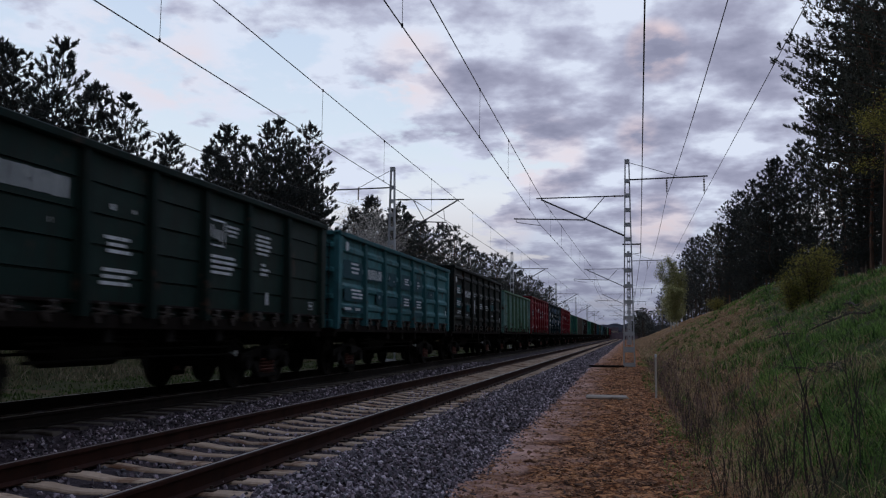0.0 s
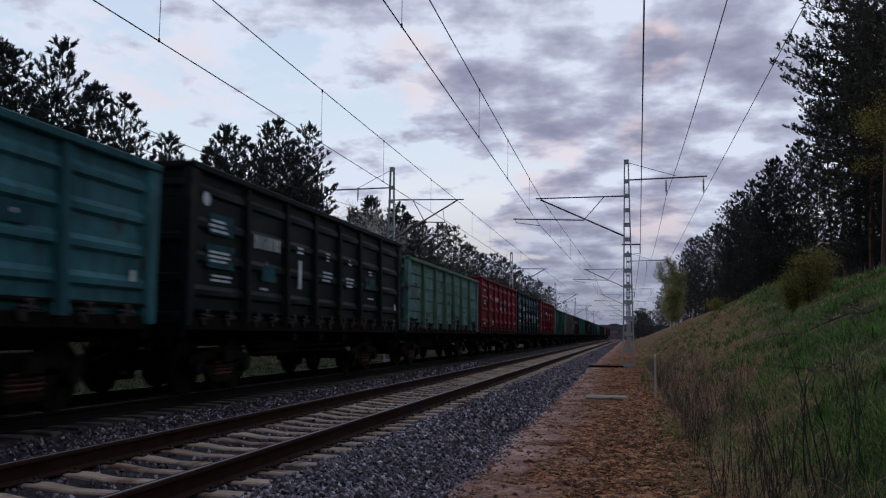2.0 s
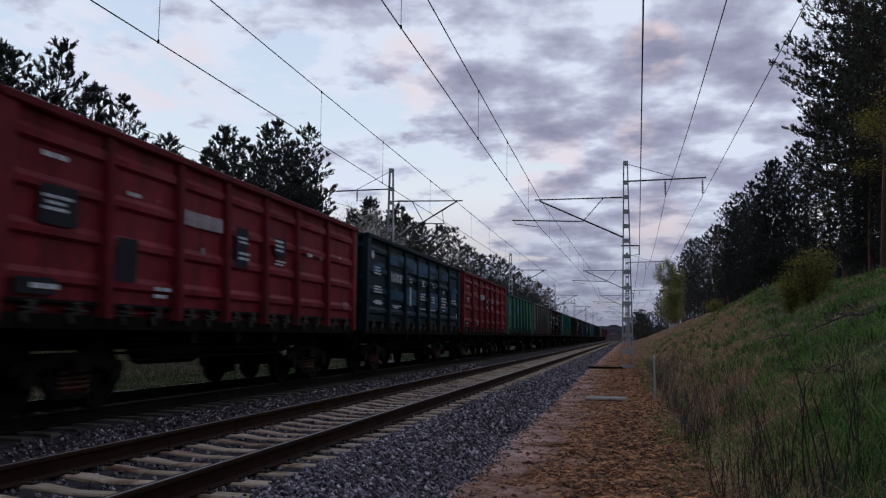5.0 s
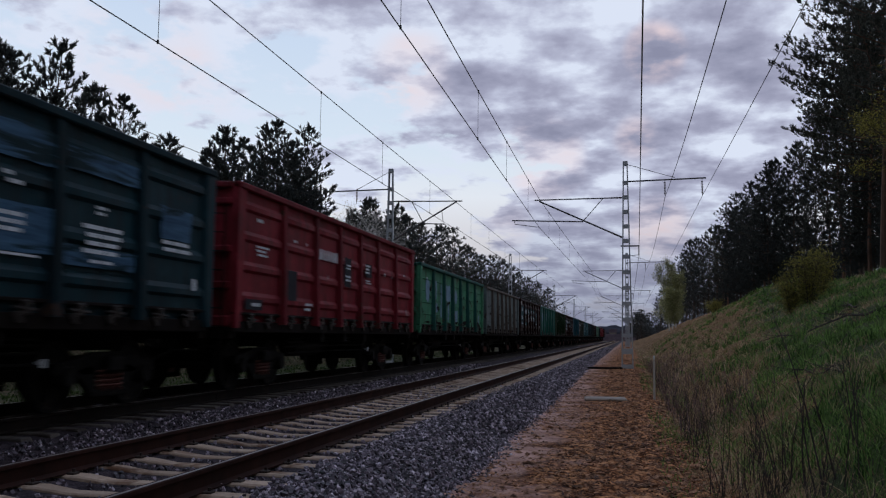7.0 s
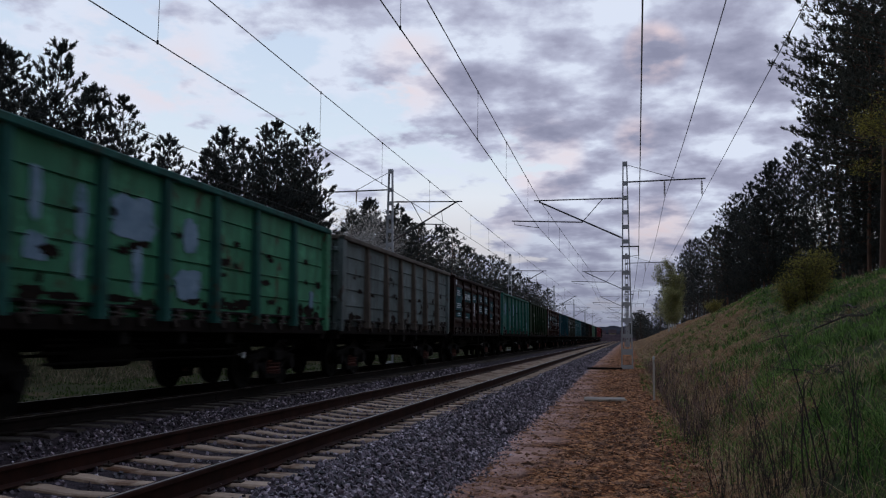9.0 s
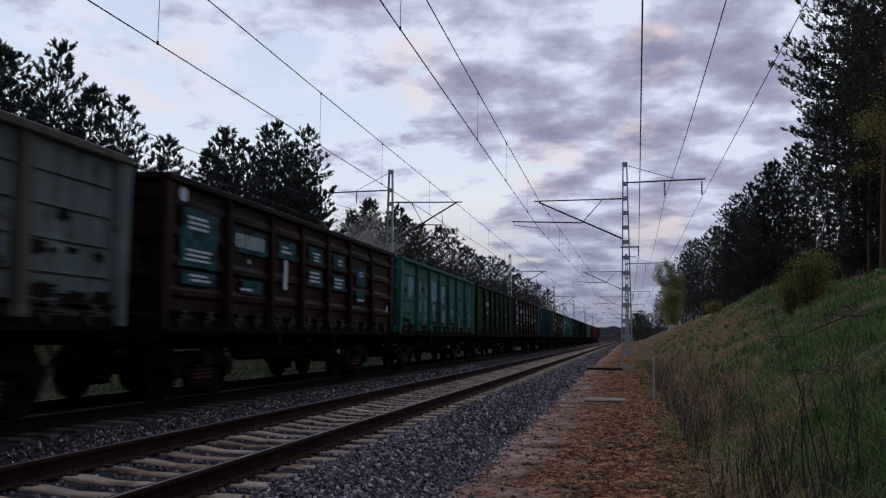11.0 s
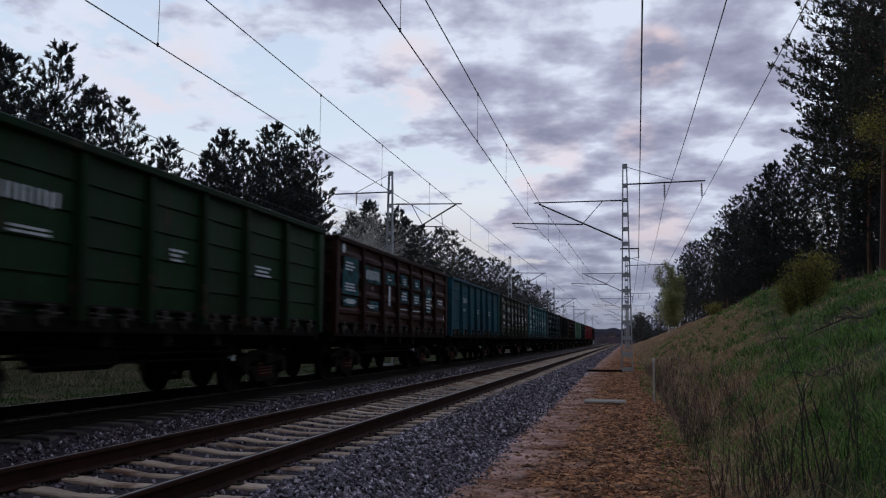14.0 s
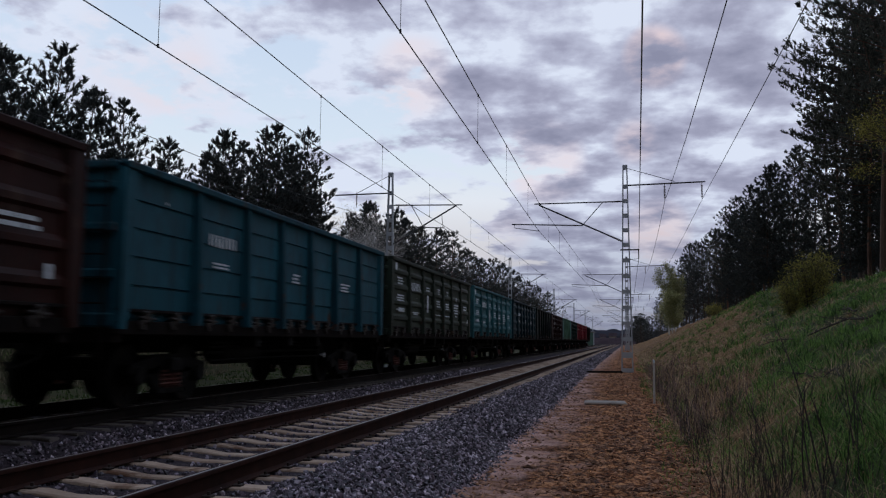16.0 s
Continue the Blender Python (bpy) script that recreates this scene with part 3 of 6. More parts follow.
def build_track(cx, name):
    track = thing(name, "straight railway track with rusty rails on concrete sleepers", "railway track", kind="structure")
    for s in (-1, 1):
        g = Geo()
        prof = RAIL_HALF[1:] + [(-x, z) for x, z in RAIL_HALF[:0:-1]]
        for y0 in range(-10, 430, 25):
            g.sweep([(cx + s * 0.795 + x, z) for x, z in prof], y0, y0 + 25 - 0.012)
        part("rail", g, M["rail" if cx == NEAR_X else "oily_shaded_rail"], track, "rusty brown steel rail")
        g = Geo()
        for y0 in range(-10, 430, 25):
            g.box(cx + s * 0.795 - 0.004, cx + s * 0.795 + 0.022, y0, y0 + 25 - 0.012, -0.004, 0.0005)
        part("running_surface", g, M["railhead"], track, "polished strip on the rail head")
    # one sleeper and one fastening, shared
    g = Geo()
    prof = [(-1.35, -0.215), (-1.33, -0.185), (-0.98, -0.180), (-0.58, -0.188), (-0.30, -0.222), (0.30, -0.222), (0.58, -0.188), (0.98, -0.180), (1.33, -0.185), (1.35, -0.215)]
    rows = []
    for x, z in prof:
        w = 0.112 if abs(x) > 0.45 else 0.098
        rows += [(x, -w, -0.40), (x, -w + 0.014, z - 0.014), (x, -w + 0.030, z), (x, w - 0.030, z), (x, w - 0.014, z - 0.014), (x, w, -0.40)]
    n = len(prof)
    fs = [(6 * i + j, 6 * i + j + 1, 6 * i + j + 7, 6 * i + j + 6) for i in range(n - 1) for j in range(5)]
    fs += [tuple(range(6)), tuple(range(6 * n - 6, 6 * n))]
    g.add(rows, fs)
    sleeper = g.mesh("sleeper", M["sleeper"] if cx == NEAR_X else M["shaded_sleeper"])
    g = Geo()
    for s in (-1, 1):
        for o in (-1, 1):
            g.box(s * 0.795 + o * 0.105 - 0.040, s * 0.795 + o * 0.105 + 0.040, -0.045, 0.045, -0.182, -0.162, 0.006)
            g.tube((s * 0.795 + o * 0.112, 0, -0.165), (s * 0.795 + o * 0.112, 0, -0.135), 0.014, n=6)
    clip = g.mesh("fastening", M["clip"])
    rng = random.Random(8)
    first = 5.856 - 0.543 * 26
    for i in range(250):
        y = first + i * 0.543
        m = pose(cx + rng.uniform(-0.012, 0.012), y + rng.uniform(-0.012, 0.012), rng.uniform(-0.006, 0.004), 0, 0, rng.uniform(-0.5, 0.5))
        part("sleeper", sleeper, None, track, at=m)
        if i < 75 and cx == NEAR_X:
            part("fastening", clip, None, track, at=pose(cx, y, 0))
    g = Geo()
    for i in range(250, 640):
        y = first + i * 0.543
        g.box(cx - 1.35, cx + 1.35, y - 0.09, y + 0.09, -0.3, -0.202)
    far = part("far_sleepers", g, M["sleeper"], track)
    far["kind"] = "stuff"


def build_stones():
    """Loose crushed stone on the bed, thinning with distance."""
    rng = np.random.default_rng(11)
    base = np.array([(1, 0, 0), (-1, 0, 0), (0, 1, 0), (0, -1, 0), (0, 0, 1), (0, 0, -1), (.6, .6, .55), (-.6, .55, -.6)], float)
    fidx = np.array([(0, 6, 4), (0, 2, 6), (2, 4, 6), (2, 1, 4), (1, 3, 4), (3, 0, 4), (2, 0, 5), (7, 2, 5), (1, 2, 7), (1, 7, 5), (3, 1, 5), (0, 3, 5)])
    pts = []
    for x0, x1, y0, y1, count in ((-3.0, -1.5, 5.5, 13, 19000), (-3.0, -1.5, 13, 26, 11000), (-5.4, -3.0, 4.5, 22, 5200), (-6.9, -5.4, 8, 24, 6000), (-2.9, -1.7, 26, 50, 6000), (-2.9, -1.75, 50, 110, 4000), (-7.0, -5.4, 24, 40, 1600), (-3.0, -1.5, -8, 3.5, 800)):
        p = np.stack([rng.uniform(x0, x1, count), rng.uniform(y0, y1, count)], -1)
        pts.append(p)
    P = np.concatenate(pts)
    # leave the sleepers of the near track clear
    ph = np.abs((P[:, 1] - 5.856 + 0.2715) % 0.543 - 0.2715)
    on = (np.abs(P[:, 0] - NEAR_X) < 1.22) & (ph < 0.15)
    P = P[~on]
    n = len(P)
    S = rng.uniform(0.013, 0.031, n) * np.where(P[:, 1] > 26, 1.3, 1.0)
    rag = (rng.random(n) + 0.35 * np.sin(P[:, 1] * 2.3)) < 1.0
    V = base[None] * (0.75 + 0.5 * rng.random((n, 8, 1))) * S[:, None, None] * rng.uniform(0.7, 1.35, (n, 1, 3))
    a, b = rng.uniform(0, 6.28, n), rng.uniform(0, 6.28, n)
    ca, sa, cb, sb = np.cos(a), np.sin(a), np.cos(b), np.sin(b)
    x, y, z = V[..., 0].copy(), V[..., 1].copy(), V[..., 2].copy()
    x, y = x * ca[:, None] - y * sa[:, None], x * sa[:, None] + y * ca[:, None]
    y, z = y * cb[:, None] - z * sb[:, None], y * sb[:, None] + z * cb[:, None]
    Z = bed_level(P[:, 0], P[:, 1]) + S * 0.3 + rng.random(n) ** 2 * np.where(np.abs(P[:, 0] - NEAR_X) < 1.2, 0.004, 0.028)
    V = np.stack([x + P[:, :1], y + P[:, 1:], z + Z[:, None]], -1)[rag].reshape(-1, 3)
    k = int(rag.sum())
    F = (fidx[None] + (np.arange(k) * 8)[:, None, None]).reshape(-1, 3)
    me = raw("ballast_stones", V.tolist(), F.tolist(), M["stone"])
    tagged(new("ballast_stones", me), "loose angular grey crushed stones along the tracks", "ballast", kind="stuff")


build_ground()
build_bed()
build_track(NEAR_X, "railway_track")
build_track(FAR_X, "railway_track")
build_stones()

# ================= masts and wires =================
def build_mast(name, side):
    """A lattice mast of two channels; side -1 reaches over the near track, 1 over the far one from the left."""
    s = side
    mast = thing(name, "grey zinc-coated lattice catenary mast with a cantilever arm", "catenary mast", "catenary masts")
    H = 9.60
    foot = 0.275

    def half(z):
        return foot - (foot - 0.115) * (z / H)
    for e in (-1, 1):
        g = Geo()
        for z0, z1 in ((-0.34, H),):
            w0, w1 = half(z0) * e, half(z1) * e
            for dx0, dx1, y0, y1 in ((0, 0.012, -0.09, 0.09), (0, 0.06, -0.09, -0.08), (0, 0.06, 0.08, 0.09)):
                pts = []
                for z, w in ((z0, w0), (z1, w1)):
                    pts += [(w - e * dx0, y0, z), (w - e * dx1, y0, z), (w - e * dx1, y1, z), (w - e * dx0, y1, z)]
                g.add(pts, [(0, 1, 2, 3), (4, 5, 6, 7), (0, 1, 5, 4), (1, 2, 6, 5), (2, 3, 7, 6), (3, 0, 4, 7)])
        part("leg", g, M["galv"], mast)
    z = -0.20
    while z < H - 0.35:
        w = half(z) + 0.004
        hgt = 0.09 if 0.6 < z < H - 0.4 else 0.13
        for y in (-0.099, 0.091):
            part("batten_plate", Geo().box(-w, w, y, y + 0.008, z - hgt, z + hgt), M["galv"], mast)
        z += 0.745 if z < 5.6 else 0.70
    for y in (-0.099, 0.091):
        part("batten_plate", Geo().box(-half(H), half(H), y, y + 0.008, H - 0.20, H + 0.005), M["galv"], mast)
    g = Geo()
    g.box(-0.36, 0.36, -0.2, 0.2, -0.40, -0.34, 0.01)
    for x in (-0.3, 0.3):
        for y in (-0.14, 0.14):
            g.tube((x, y, -0.34), (x, y, -0.28), 0.022, n=6)
    part("base_plate", g, M["galv"], mast)
    g = Geo()
    g.box(-0.42, 0.42, -0.3, 0.3, -0.85, -0.40, 0.03)
    part("foundation", g, M["concrete"], mast, "grey concrete foundation")
    # cantilever
    if side < 0:
        arm = [((-0.14, 7.85), (-4.35, 7.82), 0.030), ((-0.15, 5.925), (-4.12, 7.76), 0.038), ((-2.04, 6.72), (-1.05, 7.85), 0.020), ((-2.0, 6.72), (-5.45, 6.84), 0.030)]
        steady = [(-5.34, 6.82), (-5.32, 6.66), (-4.15, 6.49)]
        ins = [((-0.20, 7.85), (-0.72, 7.847)), ((-0.22, 5.957), (-0.72, 6.188))]
    else:
        arm = [((0.14, 7.93), (3.70, 7.87), 0.030), ((0.16, 5.947), (3.42, 7.86), 0.038), ((1.1, 7.90), (1.72, 6.80), 0.020), ((1.65, 6.78), (2.80, 6.73), 0.026), ((2.66, 7.40), (2.74, 6.73), 0.014)]
        steady = [(2.80, 6.73), (3.0, 6.52), (3.32, 6.46)]
        ins = [((0.3, 7.93), (0.9, 7.92)), ((0.35, 6.05), (0.85, 6.35))]
    for a, b, r in arm:
        g = Geo()
        g.tube((a[0], 0, a[1]), (b[0], 0, b[1]), r, n=8)
        part("cantilever_tube", g, M["steel"], mast, "dark steel cantilever tube")
    g = Geo()
    g.line([(x, 0, z) for x, z in steady], 0.016)
    part("steady_arm", g, M["steel"], mast)
    for a, b in ins:
        g = Geo()
        A, B = Vector((a[0], 0, a[1])), Vector((b[0], 0, b[1]))
        for k in range(7):
            g.tube(A.lerp(B, (k + 0.1) / 7), A.lerp(B, (k + 0.55) / 7), 0.055, 0.04, n=8)
        g.tube(A, B, 0.03, n=6)
        part("insulator", g, M["porcelain"], mast, "dark ribbed porcelain insulator")
    # upper bracket with its hanging insulators, on the side away from the tracks
    reach = 3.70 if side < 0 else -2.95
    d = 1 if side < 0 else -1
    z0, z1 = (8.62, 8.70) if side < 0 else (8.56, 8.52)
    g = Geo()
    g.tube((d * 0.12, 0, z0), (reach, 0, z1), 0.035, n=6)
    g.tube((d * 0.10, 0, 9.45), (reach * 0.62, 0, z1 + 0.05), 0.014, n=6)
    part("upper_bracket", g, M["steel"], mast)
    hang = (1.83, 3.53) if side < 0 else (-1.8,)
    for x in hang:
        g = Geo()
        for k in range(8):
            g.tube((x, 0, 8.55 - k * 0.075), (x, 0, 8.51 - k * 0.075), 0.035, 0.055, n=10)
        g.tube((x, 0, 8.65), (x, 0, 7.86), 0.012, n=6)
        part("hanging_insulator", g, M["porcelain"], mast)
    if side < 0:
        g = Geo()
        g.box(-0.26, 0.62, -0.05, 0.05, 5.49, 5.55, 0.01)
        g.tube((0.59, 0, 5.5), (0.59, 0, 5.08), 0.025, n=8)
        g.tube((0.59, 0, 5.10), (0.2, 0, 5.05), 0.012, n=6)
        part("lower_bracket", g, M["steel"], mast)
    return mast


R_Y = [41.5, 87.4, 140.5, 193, 245, 297]
L_Y = [41.5, 87.0, 141.0, 194, 246, 298]


def build_masts():
    one = build_mast("catenary_mast", -1)
    one.matrix_basis = pose(-0.03, R_Y[0], -0.12)
    for y in R_Y[1:]:
        copy_thing(one, pose(-0.03, y, -0.12))
    one = build_mast("catenary_mast", 1)
    one.matrix_basis = pose(-11.67, L_Y[0], -0.12)
    for y in L_Y[1:]:
        copy_thing(one, pose(-11.67, y, -0.12))


def hung(a, b, sag, n=14):
    """Points of a sagging wire."""
    a, b = Vector(a), Vector(b)
    return [a.lerp(b, i / n) - Vector((0, 0, 4 * sag * (i / n) * (1 - i / n))) for i in range(n + 1)]


def build_wires():
    def run(label, name, spans, r):
        w = thing(name, label, "overhead wire", "overhead wires")
        for a, b, sag in spans:
            g = Geo()
            g.line(hung(a, b, sag), r, 5)
            part("wire_span", g, M["wire"], w)
        return w
    ends = [-4.5] + R_Y
    spans_n, spans_m, drop = [], [], []
    for i, (y0, y1) in enumerate(zip(ends, ends[1:])):
        s0, s1 = (0.62, 0.0) if i % 2 == 0 else (0.0, 0.62)
        a, b = (NEAR_X + s0, y0, 6.36), (NEAR_X + s1, y1, 6.36)
        spans_n.append((a, b, 0.0))
        c, d = (NEAR_X + s0, y0, 7.76), (NEAR_X + s1 + 0.02, y1, 7.72)
        spans_m.append((c, d, 0.06))
        drop.append((a, b, c, d, 0.06))
    run("copper contact wire over the near track", "contact_wire", spans_n, 0.012)
    mw = run("messenger wire over the near track with thin droppers", "messenger_wire", spans_m, 0.013)

    def droppers(w, sets):
        for a, b, c, d, sag in sets:
            for f in (0.10, 0.24, 0.40, 0.585, 0.72, 0.88):
                p = Vector(a).lerp(Vector(b), f)
                q = Vector(c).lerp(Vector(d), f) - Vector((0, 0, 4 * sag * f * (1 - f)))
                g = Geo()
                g.tube(p, q, 0.006, n=4)
                g.tube(q + Vector((0, 0, 0.03)), q - Vector((0, 0, 0.05)), 0.022, n=6)
                g.tube(p + Vector((0, 0, 0.05)), p - Vector((0, 0, 0.02)), 0.022, n=6)
                part("dropper", g, M["wire"], w)
    droppers(mw, drop[:4])
    ends = [-4.5] + L_Y
    spans_n, spans_m, drop = [], [], []
    for i, (y0, y1) in enumerate(zip(ends, ends[1:])):
        s0, s1 = (-0.1, 0.0) if i % 2 == 0 else (0.0, -0.1)
        a, b = (FAR_X + s0, y0, 6.42), (FAR_X + s1, y1, 6.36)
        spans_n.append((a, b, 0.0))
        c, d = (FAR_X + s0, y0, 8.22 if i == 0 else 7.75), (FAR_X + s1, y1, 7.75)
        spans_m.append((c, d, 0.06))
        drop.append((a, b, c, d, 0.06))
    run("copper contact wire over the far track", "contact_wire", spans_n, 0.012)
    mw = run("messenger wire over the far track with thin droppers", "messenger_wire", spans_m, 0.013)
    droppers(mw, drop[:4])
    ends = [-4.5] + R_Y
    for x0, x1, z, sag, r in ((1.83, 1.80, 7.72, 0.55, 0.011), (3.53, 3.53, 7.80, 0.08, 0.011), (0.06, 0.56, 4.95, 0.0, 0.011)):
        spans = []
        for i, (y0, y1) in enumerate(zip(ends, ends[1:])):
            spans.append(((x0 if i == 0 else x1, y0, z), (x1, y1, z), sag))
        run("dark feeder wire hung from the mast brackets", "feeder_wire", spans, r)
    ends = [-4.5] + L_Y
    for x, z, sag in ((-13.47, 7.45, 0.62), (-11.9, 5.68, 0.06)):
        run("dark feeder wire hung beside the masts", "feeder_wire", [((x, y0, z), (x, y1, z), sag) for y0, y1 in zip(ends, ends[1:])], 0.010)


build_masts()
build_wires()

# ================= freight cars =================
PITCH, CAR_HALF = 13.92, 6.50
SILL = 1.28
POSTS = (-4.33, -2.45, -0.82, 0.82, 2.45, 4.33)
SIDE_X = 1.44      # side sheet
SHARED = {}


def shared(key, make):
    if key not in SHARED:
        SHARED[key] = make()
    return SHARED[key]


def bogie_frame(sx):
    """Cast side frame with its pedestals and window, in the plane of the axle boxes."""
    g = Geo()
    x0, x1 = sx * 1.02 - 0.06, sx * 1.02 + 0.06
    out = [(-1.20, 0.52), (-1.16, 0.66), (-0.70, 0.72), (-0.36, 0.80), (0.36, 0.80), (0.70, 0.72), (1.16, 0.66), (1.20, 0.52), (0.78, 0.50)]
    g.plate([(x0, y, z) for y, z in out] + [(x0, -0.78, 0.50)], 0.12, 0)
    for e in (-1, 1):
        g.plate([(x0, e * 0.36, 0.62), (x0, e * 0.74, 0.56), (x0, e * 0.40, 0.24), (x0, e * 0.28, 0.24)], 0.12, 0)
        g.lathe((sx * 1.02, e * 0.925, 0.4785), 0, [(-0.08, 0.155), (0.05, 0.155), (0.09, 0.13), (0.12, 0.13)], 14)
    g.box(x0 - 0.03, x1 + 0.03, -0.42, 0.42, 0.17, 0.27, 0.02)
    return g


def wheelset_geo():
    g = Geo()
    R = 0.4785
    for s in (-1, 1):
        c = s * 0.79
        prof = [(-0.065, 0.09), (-0.065, 0.15), (-0.03, 0.17), (-0.03, 0.40), (-0.065, 0.42), (-0.065, R), (0.03, R + 0.002), (0.045, R + 0.028), (0.065, R + 0.026), (0.065, 0.42), (0.03, 0.40), (0.03, 0.17), (0.065, 0.15), (0.065, 0.09)]
        g.lathe((c, 0, 0), 0, [(-s * d, r) for d, r in prof], 20)
        for k in range(4):   # casting holes and lugs that show the turning
            u = k * math.pi / 2
            g.tube((c + s * 0.03, 0.29 * math.cos(u), 0.29 * math.sin(u)), (c + s * 0.045, 0.29 * math.cos(u), 0.29 * math.sin(u)), 0.05, n=8)
    g.tube((-1.05, 0, 0), (1.05, 0, 0), 0.08, n=12)
    return g


def add_bogie(car, y):
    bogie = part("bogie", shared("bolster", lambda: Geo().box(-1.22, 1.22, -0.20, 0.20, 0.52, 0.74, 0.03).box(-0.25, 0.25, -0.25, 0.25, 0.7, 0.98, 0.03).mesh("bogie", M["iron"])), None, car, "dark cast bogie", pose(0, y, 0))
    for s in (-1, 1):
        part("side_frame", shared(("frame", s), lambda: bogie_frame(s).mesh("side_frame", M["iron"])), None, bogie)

        def coil():
            pts = [(s * 1.06 + 0.085 * math.cos(a), 0.085 * math.sin(a), 0.27 + 0.27 * a / (2 * math.pi * 4)) for a in np.linspace(0, 2 * math.pi * 4, 25)]
            return Geo().line(pts, 0.020, 4).mesh("coil_spring", M["springred"])
        for yy in (-0.2, 0.0, 0.2):
            part("coil_spring", shared(("coil", s), coil), None, bogie, "reddish coil spring", pose(0, yy, 0))

        def shoe():
            g = Geo()
            for e in (-1, 1):
                g.plate([(s * 0.74, e * 0.40, 0.36), (s * 0.74, e * 0.47, 0.36), (s * 0.74, e * 0.50, 0.60), (s * 0.74, e * 0.42, 0.62)], 0.08 * s, 0)
            g.box(min(s * 0.76, s * 0.80), max(s * 0.76, s * 0.80), -0.45, 0.45, 0.44, 0.50)
            return g.mesh("brake_rigging", M["iron"])
        part("brake_rigging", shared(("shoe", s), shoe), None, bogie)
    for e in (-1, 1):
        WHEELS.append(part("wheelset", shared("wheelset", lambda: wheelset_geo().mesh("wheelset", M["iron"])), None, bogie, "", pose(0, e * 0.925, 0.4785)))


WHEELS = []


def sheet_geo(s, y0, y1, ribbed, TOP):
    """One side panel between two posts, with pressed ribs or with welded seams between its planks."""
    g = Geo()
    z0, z1 = 1.46, TOP - 0.09
    x = s * SIDE_X
    prof = [(0, z0)]
    if ribbed:
        for c in np.linspace(1.74, TOP - 0.40, 4):
            prof += [(0, c - 0.10), (0.056, c - 0.055), (0.056, c + 0.03), (0, c + 0.11)]
    else:
        for c in (1.80, 2.21, 2.62, 3.03):
            prof += [(0, c - 0.020), (-0.035, c - 0.014), (-0.035, c + 0.014), (0.004, c + 0.020), (0, c + 0.05)]
    prof.append((0, z1))
    inset = 0.13 if ribbed else 0.0
    a = [(x + s * d, y0 + (inset if d > 0.03 else 0), z) for d, z in prof]
    b = [(x + s * d, y1 - (inset if d > 0.03 else 0), z) for d, z in prof]
    n = len(prof)
    g.add(a + b, [(i, i + 1, n + i + 1, n + i) for i in range(n - 1)])
    if ribbed:
        for k in range(4):
            j = 1 + 4 * k
            for o in (0, n):
                g.f.append((o + j, o + j + 1, o + j + 2, o + j + 3))
    g.box(min(x - s * 0.040, x - s * 0.048), max(x - s * 0.040, x - s * 0.048), y0, y1, z0, z1)
    return g


def post_geo(s, y, TOP):
    """Hat-shaped side post, deepest at its foot."""
    g = Geo()
    x = s * SIDE_X
    pts = []
    for z, d in ((SILL - 0.02, 0.15), (2.2, 0.125), (TOP - 0.06, 0.08)):
        pts += [(x - s * 0.01, y - 0.125, z), (x + s * d, y - 0.075, z), (x + s * d, y + 0.075, z), (x - s * 0.01, y + 0.125, z)]
    g.add(pts, [(0, 1, 5, 4), (1, 2, 6, 5), (2, 3, 7, 6), (4, 5, 9, 8), (5, 6, 10, 9), (6, 7, 11, 10), (0, 1, 2, 3), (8, 9, 10, 11), (0, 4, 7, 3), (4, 8, 11, 7)])
    return g


